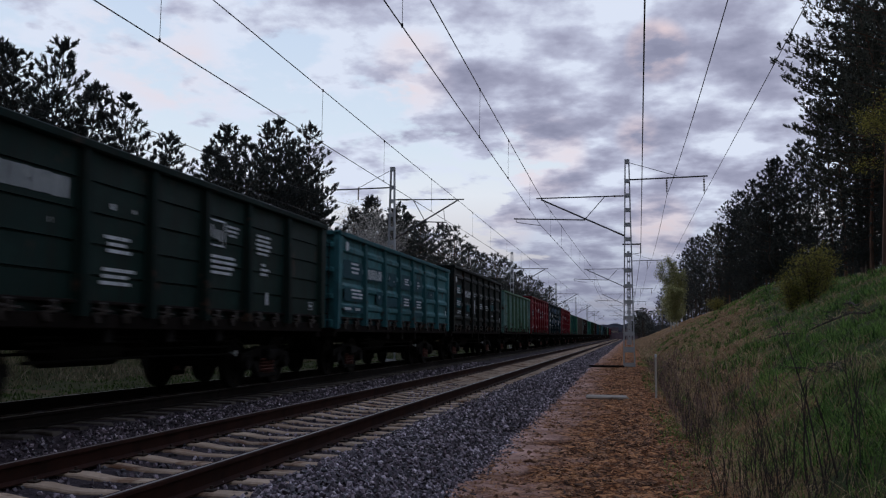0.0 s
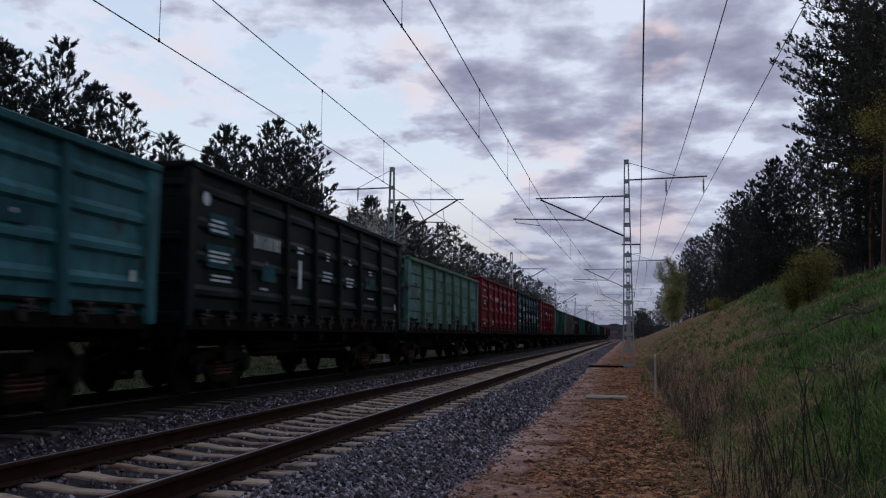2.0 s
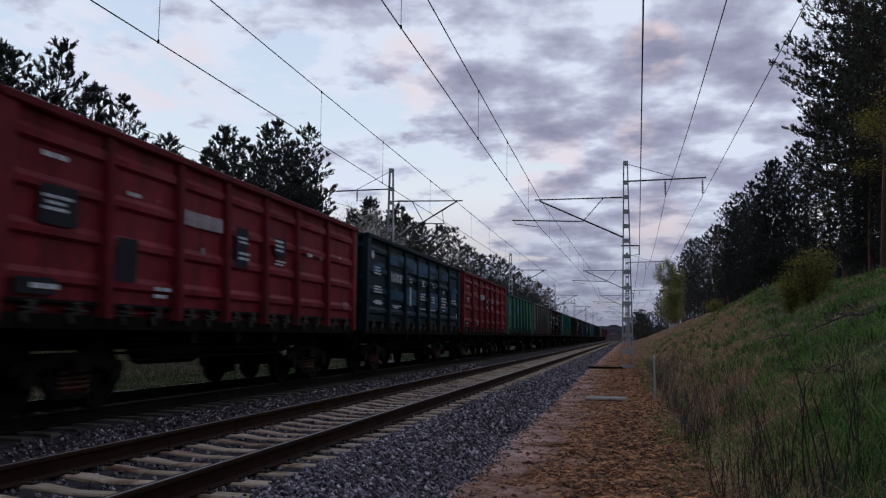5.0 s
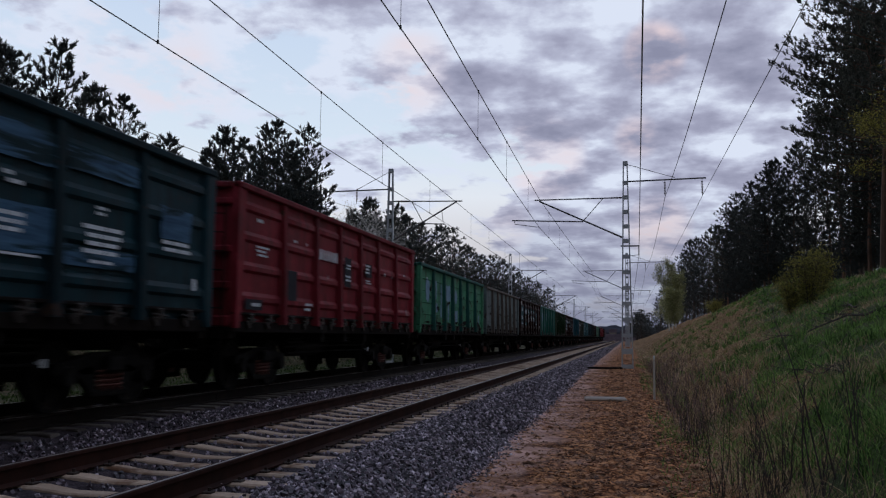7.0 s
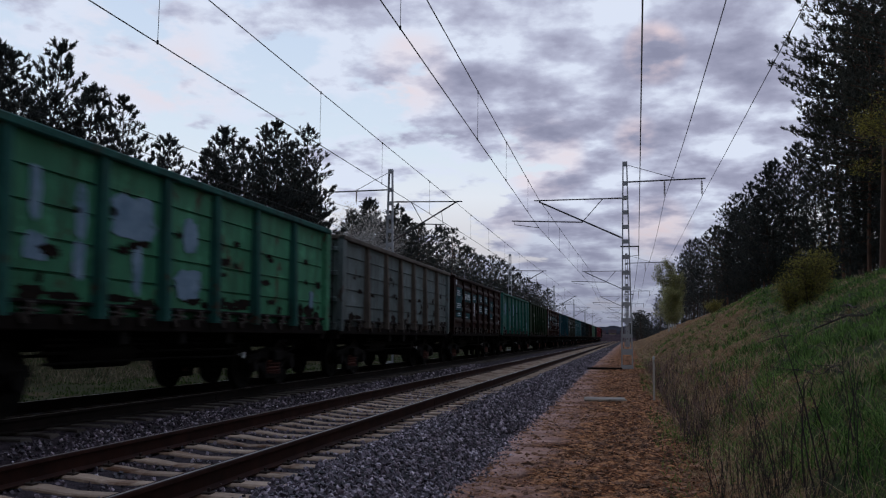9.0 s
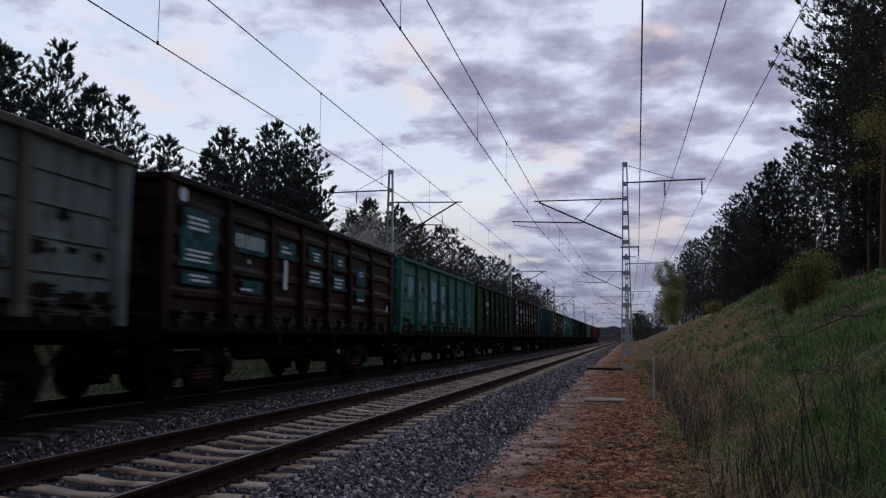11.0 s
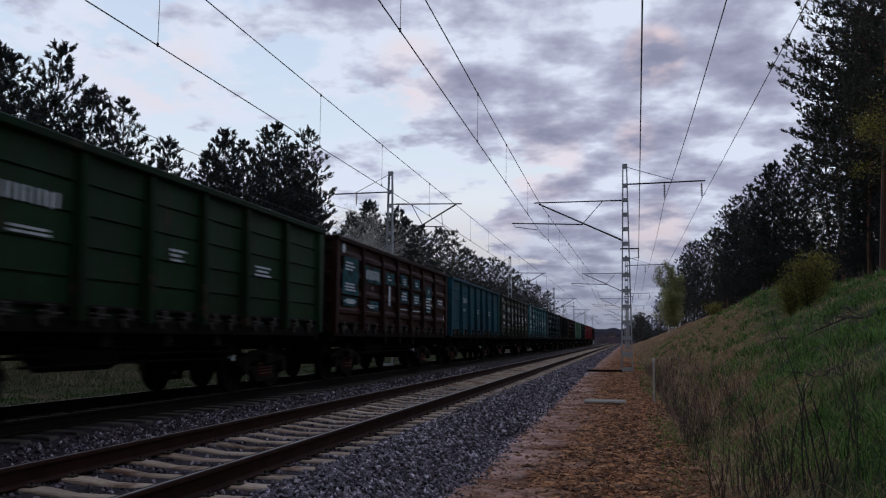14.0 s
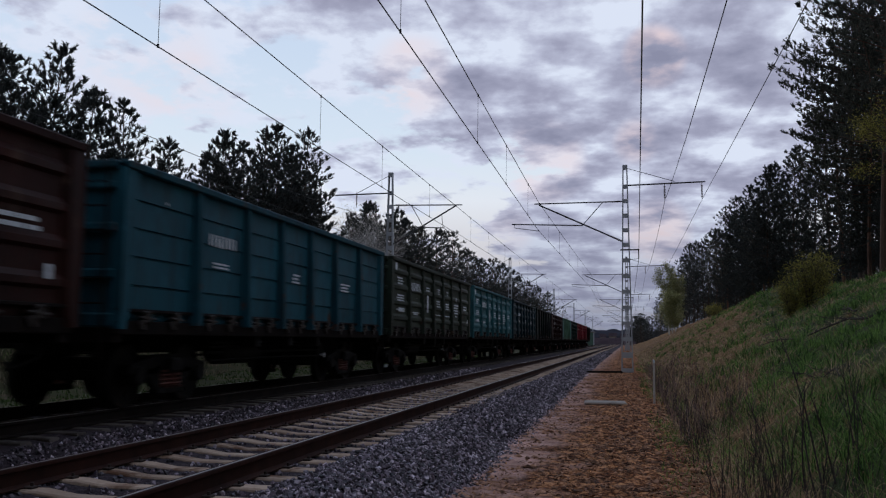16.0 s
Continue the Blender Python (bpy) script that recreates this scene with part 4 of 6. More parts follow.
def build_car(coat, label, ribbed=True, TOP=3.53, top=None):
    """A four-axle open freight car, its middle at the origin, rails at z = 0."""
    car = thing("freight_car", label, "freight car", "cars of the freight train")
    paint, trim = M[coat], M[top or coat + " trim"]
    kind = "r" if ribbed else "s"
    edges = [-CAR_HALF + 0.12, *POSTS, CAR_HALF - 0.12]
    for s in (-1, 1):
        wall = part("side_wall", shared(("wall", s, coat, TOP), lambda: Geo().box(min(s * 1.36, s * 1.385), max(s * 1.36, s * 1.385), -CAR_HALF + 0.05, CAR_HALF - 0.05, 1.30, TOP - 0.06).mesh("side_wall", paint)), None, car)
        for i, (a, b) in enumerate(zip(edges, edges[1:])):
            part("side_panel", shared(("panel", s, i, kind, coat, TOP), lambda: sheet_geo(s, a, b, ribbed, TOP).mesh("side_panel", paint, 25)), None, wall)
        for y in POSTS:
            part("side_post", shared(("post", s, y, coat, top, TOP), lambda: post_geo(s, y, TOP).mesh("side_post", trim)), None, car)
        part("top_rail", shared(("coping", s, coat, top, TOP), lambda: Geo().box(min(s * 1.39, s * 1.555), max(s * 1.39, s * 1.555), -CAR_HALF, CAR_HALF, TOP - 0.12, TOP, 0.018).mesh("top_rail", trim)), None, car)
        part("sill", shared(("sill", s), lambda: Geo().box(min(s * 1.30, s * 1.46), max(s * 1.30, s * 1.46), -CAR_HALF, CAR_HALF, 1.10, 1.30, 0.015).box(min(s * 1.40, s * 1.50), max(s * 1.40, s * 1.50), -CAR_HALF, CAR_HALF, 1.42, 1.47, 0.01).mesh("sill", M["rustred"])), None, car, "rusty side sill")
        # hinges and locks of the floor hatches
        def hinge():
            g = Geo()
            g.box(min(s * 1.42, s * 1.52), max(s * 1.42, s * 1.52), -0.07, 0.07, 1.27, 1.45, 0.02)
            g.tube((s * 1.49, -0.20, 1.36), (s * 1.49, 0.20, 1.33), 0.022, n=6)
            g.plate([(s * 1.46, -0.22, 1.30), (s * 1.46, -0.14, 1.18), (s * 1.46, -0.06, 1.18), (s * 1.46, -0.10, 1.32)], 0.05 * s, 0)
            return g.mesh("hatch_lock", M["lock"])
        for a, b in zip(edges, edges[1:]):
            for f in (0.3, 0.72):
                part("hatch_lock", shared(("hinge", s), hinge), None, car, "", pose(0, a + (b - a) * f, 0))
        for e in (-1, 1):
            def corner():
                g = Geo()
                x, y = s * SIDE_X, e * CAR_HALF
                pts = []
                for z, w in ((SILL - 0.10, 0.20), (SILL + 0.3, 0.34), (TOP - 0.05, 0.42)):
                    pts += [(x - s * 0.06, y, z), (x + s * 0.085, y, z), (x + s * 0.085, y - e * w * 0.7, z), (x - s * 0.01, y - e * w, z), (x - s * 0.06, y - e * w, z)]
                fs = [tuple(range(5)), tuple(range(10, 15))]
                for k in (0, 5):
                    fs += [(k + i, k + (i + 1) % 5, k + 5 + (i + 1) % 5, k + 5 + i) for i in range(5)]
                return g.add(pts, fs).mesh("corner_post", paint)
            part("corner_post", shared(("corner", s, e, coat, TOP), corner), None, car)
    for e in (-1, 1):
        def end():
            g = Geo()
            y = e * (CAR_HALF - 0.08)
            g.box(-1.42, 1.42, min(y, y - e * 0.03), max(y, y - e * 0.03), 1.2, TOP - 0.05)
            return g.mesh("end_wall", paint)
        wall = part("end_wall", shared(("end", e, coat, TOP), end), None, car)
        for z, h, d in ((1.30, 0.10, 0.10), (1.95, 0.07, 0.09), (2.60, 0.07, 0.09), (TOP - 0.35, 0.06, 0.08)):
            def rib():
                g = Geo()
                y = e * (CAR_HALF - 0.075)
                g.box(-1.40, 1.40, min(y, y + e * d), max(y, y + e * d), z - h, z + h, 0.025)
                return g.mesh("end_rib", paint)
            part("end_rib", shared(("rib", e, z, coat), rib), None, wall)
        def cap():
            y = e * (CAR_HALF - 0.02)
            return Geo().box(-1.39, 1.39, y - 0.08, y + 0.08, TOP - 0.115, TOP - 0.005, 0.018).mesh("end_rail", trim)
        part("end_rail", shared(("cap", e, coat, top, TOP), cap), None, car)
        def ladder():
            g = Geo()
            y = e * (CAR_HALF + 0.10)
            for x in (0.95, 1.30):
                g.tube((e * -x, y, 0.75), (e * -x, y, 3.35), 0.016, n=6)
            for k in range(8):
                g.tube((e * -0.95, y, 0.85 + k * 0.34), (e * -1.30, y, 0.85 + k * 0.34), 0.012, n=6)
            return g.mesh("ladder", M["rustred"])
        part("ladder", shared(("ladder", e), ladder), None, car)
        def coupler():
            g = Geo()
            y = e * 6.4
            g.box(-0.12, 0.12, min(y, e * 6.72), max(y, e * 6.72), 0.95, 1.18, 0.03)
            g.plate([(-0.21, e * 6.70, 0.90), (0.21, e * 6.70, 0.90), (0.24, e * 6.95, 0.90), (0.03, e * 6.90, 0.90), (-0.02, e * 7.02, 0.90), (-0.24, e * 6.98, 0.90)], 0.32, 2)
            g.line([(0.3, e * 6.4, 1.0), (0.33, e * 6.6, 0.75), (0.2, e * 6.96, 0.62)], 0.025, 6)
            return g.mesh("coupler", M["iron"])
        part("coupler", shared(("coupler", e), coupler), None, car, "heavy cast coupler with its air hose")
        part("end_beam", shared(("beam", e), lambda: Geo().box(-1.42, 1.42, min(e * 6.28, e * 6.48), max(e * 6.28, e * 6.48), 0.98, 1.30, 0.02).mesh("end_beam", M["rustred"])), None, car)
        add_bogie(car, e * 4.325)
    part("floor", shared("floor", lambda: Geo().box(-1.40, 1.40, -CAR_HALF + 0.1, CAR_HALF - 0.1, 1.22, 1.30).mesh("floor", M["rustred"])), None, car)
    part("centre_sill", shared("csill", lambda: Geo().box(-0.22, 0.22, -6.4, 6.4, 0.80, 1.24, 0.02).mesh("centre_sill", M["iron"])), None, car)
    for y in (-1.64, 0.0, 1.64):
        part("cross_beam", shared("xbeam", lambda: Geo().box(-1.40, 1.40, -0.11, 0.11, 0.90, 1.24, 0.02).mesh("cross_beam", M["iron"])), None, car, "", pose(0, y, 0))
    def tank():
        g = Geo()
        g.lathe((0.74, -1.35, 0.80), 1, [(-0.95, 0.03), (-0.92, 0.16), (-0.84, 0.23), (0.74, 0.23), (0.82, 0.16), (0.85, 0.03)], 16)
        for y in (-1.9, -0.9):
            g.box(0.68, 0.80, y - 0.03, y + 0.03, 0.98, 1.23)
        return g.mesh("air_reservoir", M["iron"])
    part("air_reservoir", shared("tank", tank), None, car)
    def brake():
        g = Geo()
        g.lathe((0.5, 0.35, 0.84), 1, [(-0.34, 0.05), (-0.32, 0.20), (0.16, 0.20), (0.20, 0.10), (0.60, 0.04)], 14)
        g.box(0.42, 0.58, 0.05, 0.20, 0.98, 1.23)
        for z in (0.66, 0.90, 0.98):
            g.line([(1.02, -2.9, z), (1.02, 0.4, z + 0.02), (1.02, 2.9, z)], 0.020, 6)
        g.line([(0.95, -2.9, 0.80), (0.95, 2.9, 0.80)], 0.022, 6)
        g.line([(-0.8, -3.2, 0.70), (-0.2, 2.6, 0.72)], 0.025, 6)
        return g.mesh("brake_cylinder", M["iron"])
    part("brake_cylinder", shared("brake", brake), None, car)
    part("inspection_plate", shared("plate", lambda: Geo().box(1.10, 1.112, -0.05, 0.05, 0.62, 0.73, 0.004).box(1.00, 1.10, -0.02, 0.02, 0.66, 0.70).mesh("inspection_plate", M["stencil"])), None, car, "small white enamel plate", pose(0, 2.86, 0))
    return car


def stencils(car, rows, seed, x0=1.504):
    """Unreadable painted markings as bars of their size, on the side panels facing the path. Kinds: number, text (lines), disc, strip."""
    rng = random.Random(seed)
    x1 = x0 + 0.004

    def bar(y0, y1, z0, z1, name="painted_word"):
        part(name, Geo().box(x0, x1, y0, y1, z0, z1), M["stencil"], car, smooth=0)
    for kind, y, z, w, h, lines in rows:
        if kind == "number":
            step = w / 8
            for k in range(8):
                a, zz = y - w / 2 + k * step, z + rng.uniform(-0.01, 0.01)
                bar(a, a + step * rng.uniform(0.36, 0.55), zz - h / 2, zz + h / 2, "painted_character")
        elif kind == "disc":
            pts = [(x0, y + w / 2 * math.cos(u), z + w / 2 * math.sin(u)) for u in np.linspace(0, 2 * math.pi, 14, endpoint=False)]
            part("painted_disc", Geo().plate(pts, 0.004, 0), M["stencil"], car)
        elif kind == "box":     # a thin painted outline
            for a, b, c, d in ((-1, 1, 0.86, 1), (-1, 1, -1, -0.86), (-1, -0.88, -1, 1), (0.88, 1, -1, 1)):
                bar(y + a * w / 2, y + b * w / 2, z + c * h / 2, z + d * h / 2, "painted_frame")
        elif kind == "strip":
            bar(y - w / 2, y + w / 2, z - h / 2, z + h / 2, "painted_strip")
        else:
            h *= 0.8
            for k in range(lines):
                zz = z - k * h * 1.9
                yy, end = y - w / 2 + rng.uniform(0, 0.1), y + w / 2 - rng.uniform(0, 0.2)
                cut = rng.uniform(0.35, 0.7)
                mid = yy + (end - yy) * cut
                bar(yy, mid - h * 0.3, zz - h * 0.5, zz + h * 0.5)
                if end - mid > 0.08:
                    bar(mid + h * 0.3, end, zz - h * 0.5, zz + h * 0.5)


def patches(car, rows, seed, mat="whitewash", x=1.462, name="repainted_patch", label="pale rough repainted patch", ragged=0.2, square=0.5):
    """Rough painted or rusted areas, irregular in outline."""
    rng = random.Random(seed)
    for y, z, w, h in rows:
        g = Geo()
        pts = []
        for k in range(24):
            u = 2 * math.pi * (k + 0.0) / 24
            c, d = math.cos(u), math.sin(u)
            q = max(abs(c), abs(d)) ** square
            pts.append((x, y + c / q * w / 2 * rng.uniform(1 - ragged, 1 + ragged / 2), z + d / q * h / 2 * rng.uniform(1 - ragged, 1 + ragged / 2)))
        g.plate(pts, 0.005, 0)
        part(name, g, M[mat], car, label)


def foot_rust(car, seed):
    """Ragged rust along the foot of the side panels."""
    rng = random.Random(seed)
    rows = []
    y = -6.2
    while y < 6.2:
        w = rng.uniform(0.25, 0.9)
        if rng.random() < 0.75 and all(abs(y + w / 2 - p) > 0.12 + w / 2 - 0.1 for p in POSTS):
            rows.append((y + w / 2, 1.50 + rng.uniform(0, 0.10), w, rng.uniform(0.08, 0.26)))
        y += w * 0.9
    patches(car, rows, seed, "rustpatch", 1.4435, "rust_patch", "dark ragged rust patch", 0.45)


MARKS = [("disc", -5.95, 3.28, 0.24, 0, 0), ("text", -5.45, 2.95, 0.75, 0.055, 3), ("text", -5.4, 2.42, 0.9, 0.05, 3), ("text", -5.3, 2.02, 0.8, 0.05, 2),
         ("number", -3.4, 2.78, 1.25, 0.25, 1), ("text", -3.4, 2.42, 0.25, 0.09, 1), ("text", -3.5, 1.90, 0.6, 0.06, 1),
         ("text", -1.7, 2.86, 0.5, 0.06, 2), ("strip", -1.72, 2.30, 0.17, 0.60, 1),
         ("text", 0.05, 2.90, 0.45, 0.05, 3), ("text", 0.0, 2.46, 0.7, 0.06, 3),
         ("text", 1.65, 2.88, 0.4, 0.06, 2), ("text", 1.65, 2.42, 0.7, 0.06, 3), ("text", 3.4, 2.72, 0.4, 0.05, 2), ("text", 3.4, 2.0, 0.6, 0.05, 1), ("strip", 5.9, 1.85, 0.12, 0.18, 1)]
MORE = MARKS + [("strip", -5.4, 1.98, 0.95, 0.03, 1), ("strip", -3.4, 1.95, 1.0, 0.025, 1), ("strip", 0, 1.96, 0.9, 0.03, 1), ("strip", 1.6, 1.96, 1.0, 0.03, 1), ("text", 3.4, 2.45, 0.9, 0.07, 4), ("text", 5.3, 2.45, 0.9, 0.07, 2)]
FEW = [("text", -5.2, 3.1, 0.25, 0.06, 1), ("number", -3.35, 2.72, 1.05, 0.20, 1), ("text", -3.4, 2.33, 0.8, 0.04, 2), ("text", 0.05, 2.40, 0.5, 0.05, 3), ("text", 2.5 + 0.8, 2.40, 0.8, 0.05, 3)]
TEALS = [(-5.35, 2.62, 1.25, 0.95), (-5.35, 1.98, 1.1, 0.22), (-3.4, 2.78, 1.45, 0.44), (-3.3, 1.95, 0.9, 0.25), (-1.65, 2.80, 0.9, 0.35), (0.0, 2.86, 0.85, 0.36), (0.0, 2.36, 0.9, 0.38), (1.65, 2.84, 0.8, 0.34), (1.65, 2.34, 0.85, 0.36), (3.4, 2.62, 0.8, 0.5), (3.4, 2.1, 0.7, 0.3)]
GREENP = [(-5.1, 2.65, 0.62, 0.85), (-3.75, 2.75, 0.22, 0.7), (-2.85, 2.62, 0.25, 0.8), (-3.7, 2.1, 0.42, 0.36), (-2.85, 2.0, 0.25, 0.5), (-1.65, 2.72, 1.2, 0.66), (-1.5, 2.0, 0.28, 0.75), (0.0, 2.62, 0.5, 0.6), (0.0, 1.86, 0.9, 0.5), (5.5, 1.85, 0.25, 0.4)]
SEAP = [(-5.0, 2.68, 0.7, 0.75), (-3.75, 2.72, 0.3, 0.45), (-2.85, 2.72, 0.25, 0.4), (-3.7, 2.1, 0.3, 0.4), (-2.85, 2.15, 0.3, 0.45), (-2.9, 1.7, 0.35, 0.3), (-1.65, 2.72, 1.2, 0.80), (-1.55, 1.95, 0.4, 0.7), (0.0, 2.65, 0.6, 0.8), (0.0, 1.85, 1.0, 0.5), (1.55, 2.05, 0.8, 0.2), (3.4, 1.75, 0.5, 0.18), (5.6, 1.85, 0.3, 0.5)]
BLUES = [(-5.4, 2.95, 1.3, 0.30), (-3.4, 3.32, 1.6, 0.36), (-3.4, 2.25, 1.6, 0.30), (-1.65, 3.28, 1.6, 0.46), (-1.65, 2.30, 1.6, 0.52), (0.0, 3.28, 1.6, 0.46), (1.65, 3.28, 1.6, 0.42), (1.65, 2.28, 1.6, 0.58), (3.4, 3.28, 1.6, 0.30), (3.4, 2.05, 1.6, 0.26), (5.3, 2.75, 0.9, 0.5)]
RUSTED = [(-5.3, 2.70, 0.55, 0.12), (-4.9, 2.28, 0.30, 0.08), (-3.5, 1.72, 0.7, 0.14), (-1.3, 2.9, 0.25, 0.3), (-1.9, 1.70, 0.5, 0.12), (0.2, 2.30, 0.5, 0.10), (1.6, 2.75, 0.3, 0.16), (1.9, 1.75, 0.6, 0.16), (3.3, 2.0, 0.5, 0.10), (5.2, 2.6, 0.4, 0.2)]
GREYS = [(-5.4, 2.42, 0.6, 0.30), (-1.65, 2.42, 0.9, 0.36), (0.0, 2.86, 0.8, 0.26), (1.6, 2.42, 0.6, 0.34), (3.4, 2.84, 0.7, 0.28), (5.4, 2.0, 0.6, 0.32)]
GREEN_MARKS = [("number", -3.4, 2.86, 1.45, 0.27, 1), ("text", -3.0, 2.42, 0.3, 0.09, 1), ("text", -1.75, 2.76, 0.32, 0.10, 1), ("text", -1.2, 2.76, 0.35, 0.07, 1), ("text", -1.6, 2.34, 0.7, 0.06, 3), ("text", -1.6, 1.90, 0.8, 0.06, 3),
               ("box", 1.25, 2.76, 0.62, 0.46, 1), ("strip", 1.08, 2.78, 0.05, 0.22, 1), ("strip", 1.24, 2.74, 0.06, 0.16, 1), ("strip", 1.40, 2.72, 0.05, 0.20, 1), ("text", 1.88, 2.92, 0.55, 0.05, 3), ("text", 1.5, 2.36, 1.05, 0.06, 4), ("text", 3.2, 2.90, 0.75, 0.055, 5), ("text", 3.3, 2.36, 0.5, 0.06, 3), ("strip", 3.4, 1.72, 0.10, 0.24, 1), ("box", 5.75, 1.66, 0.26, 0.17, 1), ("strip", 5.75, 1.66, 0.14, 0.05, 1)]
RED_MARKS = [("text", -5.5, 3.22, 0.5, 0.08, 1), ("text", -5.4, 2.72, 0.6, 0.05, 3), ("text", -3.75, 3.02, 0.34, 0.07, 1), ("text", -3.05, 3.02, 0.28, 0.07, 1), ("text", -2.9, 1.72, 0.55, 0.07, 2), ("number", -1.62, 2.90, 1.30, 0.24, 1), ("text", -1.62, 2.42, 0.26, 0.12, 1),
             ("text", -0.2, 2.80, 0.42, 0.05, 2), ("text", -0.12, 2.52, 0.55, 0.06, 2), ("text", 1.5, 2.92, 0.5, 0.06, 3), ("text", 1.55, 2.52, 0.6, 0.04, 2), ("text", 3.2, 2.80, 0.36, 0.10, 1), ("text", 3.9, 2.78, 0.16, 0.07, 1), ("text", 5.3, 2.92, 0.4, 0.04, 1), ("box", 5.7, 1.78, 0.26, 0.16, 1), ("text", -5.6, 1.62, 0.6, 0.08, 1)]
RED_GROUNDS = [(-5.35, 2.62, 0.75, 0.50), (-3.85, 2.08, 0.52, 0.62), (-0.22, 2.62, 0.50, 0.74), (1.55, 2.80, 0.55, 0.36), (-5.7, 1.62, 0.75, 0.20)]
TEAL_GROUNDS = [(-5.35, 2.66, 1.55, 0.46), (-5.25, 2.04, 1.45, 0.34), (-5.2, 1.66, 1.5, 0.16), (-3.35, 2.66, 1.35, 0.36), (-2.95, 2.05, 0.55, 0.36), (-1.64, 2.64, 0.85, 0.40), (-1.64, 1.98, 1.2, 0.26), (0.0, 2.66, 1.0, 0.46), (0.0, 2.08, 1.0, 0.34), (1.64, 2.66, 0.95, 0.42), (1.64, 2.06, 1.0, 0.34), (1.64, 1.68, 0.9, 0.16), (3.4, 2.42, 0.75, 0.24)]
TEAL_MARKS = [("disc", -5.85, 3.22, 0.24, 0, 0), ("text", -5.15, 2.82, 0.75, 0.07, 3), ("text", -5.0, 2.16, 0.95, 0.06, 3), ("text", -5.75, 1.68, 0.6, 0.08, 1), ("text", -4.85, 1.68, 0.6, 0.08, 1), ("number", -3.4, 2.66, 1.30, 0.26, 1), ("text", -2.95, 2.08, 0.2, 0.12, 1), ("text", -1.9, 2.68, 0.3, 0.12, 1), ("text", -1.45, 2.60, 0.3, 0.05, 1),
              ("text", 0.0, 2.76, 0.6, 0.05, 3), ("text", 0.05, 2.14, 0.75, 0.06, 3), ("text", 1.55, 2.74, 0.4, 0.06, 3), ("text", 1.65, 2.12, 0.75, 0.06, 3), ("text", 3.5, 2.44, 0.35, 0.07, 1), ("strip", 5.9, 1.85, 0.10, 0.16, 1)]
CARS = [  # coat, label, ribbed, markings, pale patches, teal grounds, rusty foot
    ("dark green", "dark green plank-seamed open freight car with white markings", False, GREEN_MARKS, [], [], 0),
    ("teal", "teal ribbed open freight car with white markings on darker panels", True, TEAL_MARKS, [], [], 0),
    ("black green", "blackish green ribbed open freight car with pale markings", True, MARKS, [], [(-5.35, 2.9, 0.9, 0.36), (-5.35, 2.35, 1.0, 0.4), (-3.3, 2.2, 0.7, 0.3), (3.4, 2.4, 0.9, 0.3)], 0),
    ("pale green", "pale green plank-seamed open freight car, rusty along its foot", False, [], [], [], 1),
    ("red", "bright red ribbed open freight car with white markings", True, RED_MARKS, [], [], 0),
    ("navy", "navy blue ribbed open freight car with faded pale streaks", True, MORE, [], [], 0),
    ("red", "dull red ribbed open freight car with white markings", True, RED_MARKS, [], [], 0),
    ("bright green", "bright green open freight car with pale repainted patches", False, FEW[:1], GREENP, [], 1),
    ("grey", "weathered grey plank-seamed open freight car", False, [], [], [], 1),
    ("brown", "dark rusty brown ribbed open freight car with teal marking panels", True, MARKS, [], TEALS, 0),
    ("sea green", "sea green open freight car with pale repainted patches", False, FEW[:1], SEAP, [], 1),
    ("bottle green", "bottle green plank-seamed open freight car", False, FEW, [], [], 0),
    ("rust brown", "rusty brown ribbed open freight car with teal marking panels", True, MORE, [], TEALS, 0),
    ("blue", "blue plank-seamed open freight car with faded markings", False, FEW, [], [], 0),
    ("olive", "olive ribbed open freight car with white markings", True, MORE, [], [], 0),
    ("teal", "teal ribbed open freight car with white markings", True, MORE, [], [], 0),
    ("navy", "dark blue ribbed open freight car", True, FEW, [], [], 0),
    ("black green", "blackish green open freight car", False, [], [], [], 0),
    ("brown", "dark brown ribbed open freight car", True, FEW, [], [], 0),
    ("pale green", "pale green plank-seamed open freight car", False, [], [], [], 0),
    ("dark green", "dark green ribbed open freight car", True, [], [], [], 0),
    ("red", "red ribbed open freight car near the end of the train", True, FEW, [], [], 0),
    ("red", "red ribbed open freight car near the end of the train", True, FEW, [], [], 0),
    ("brown", "dark brown open freight car at the end of the train", False, [], [], [], 0),
]
TRAIN = []


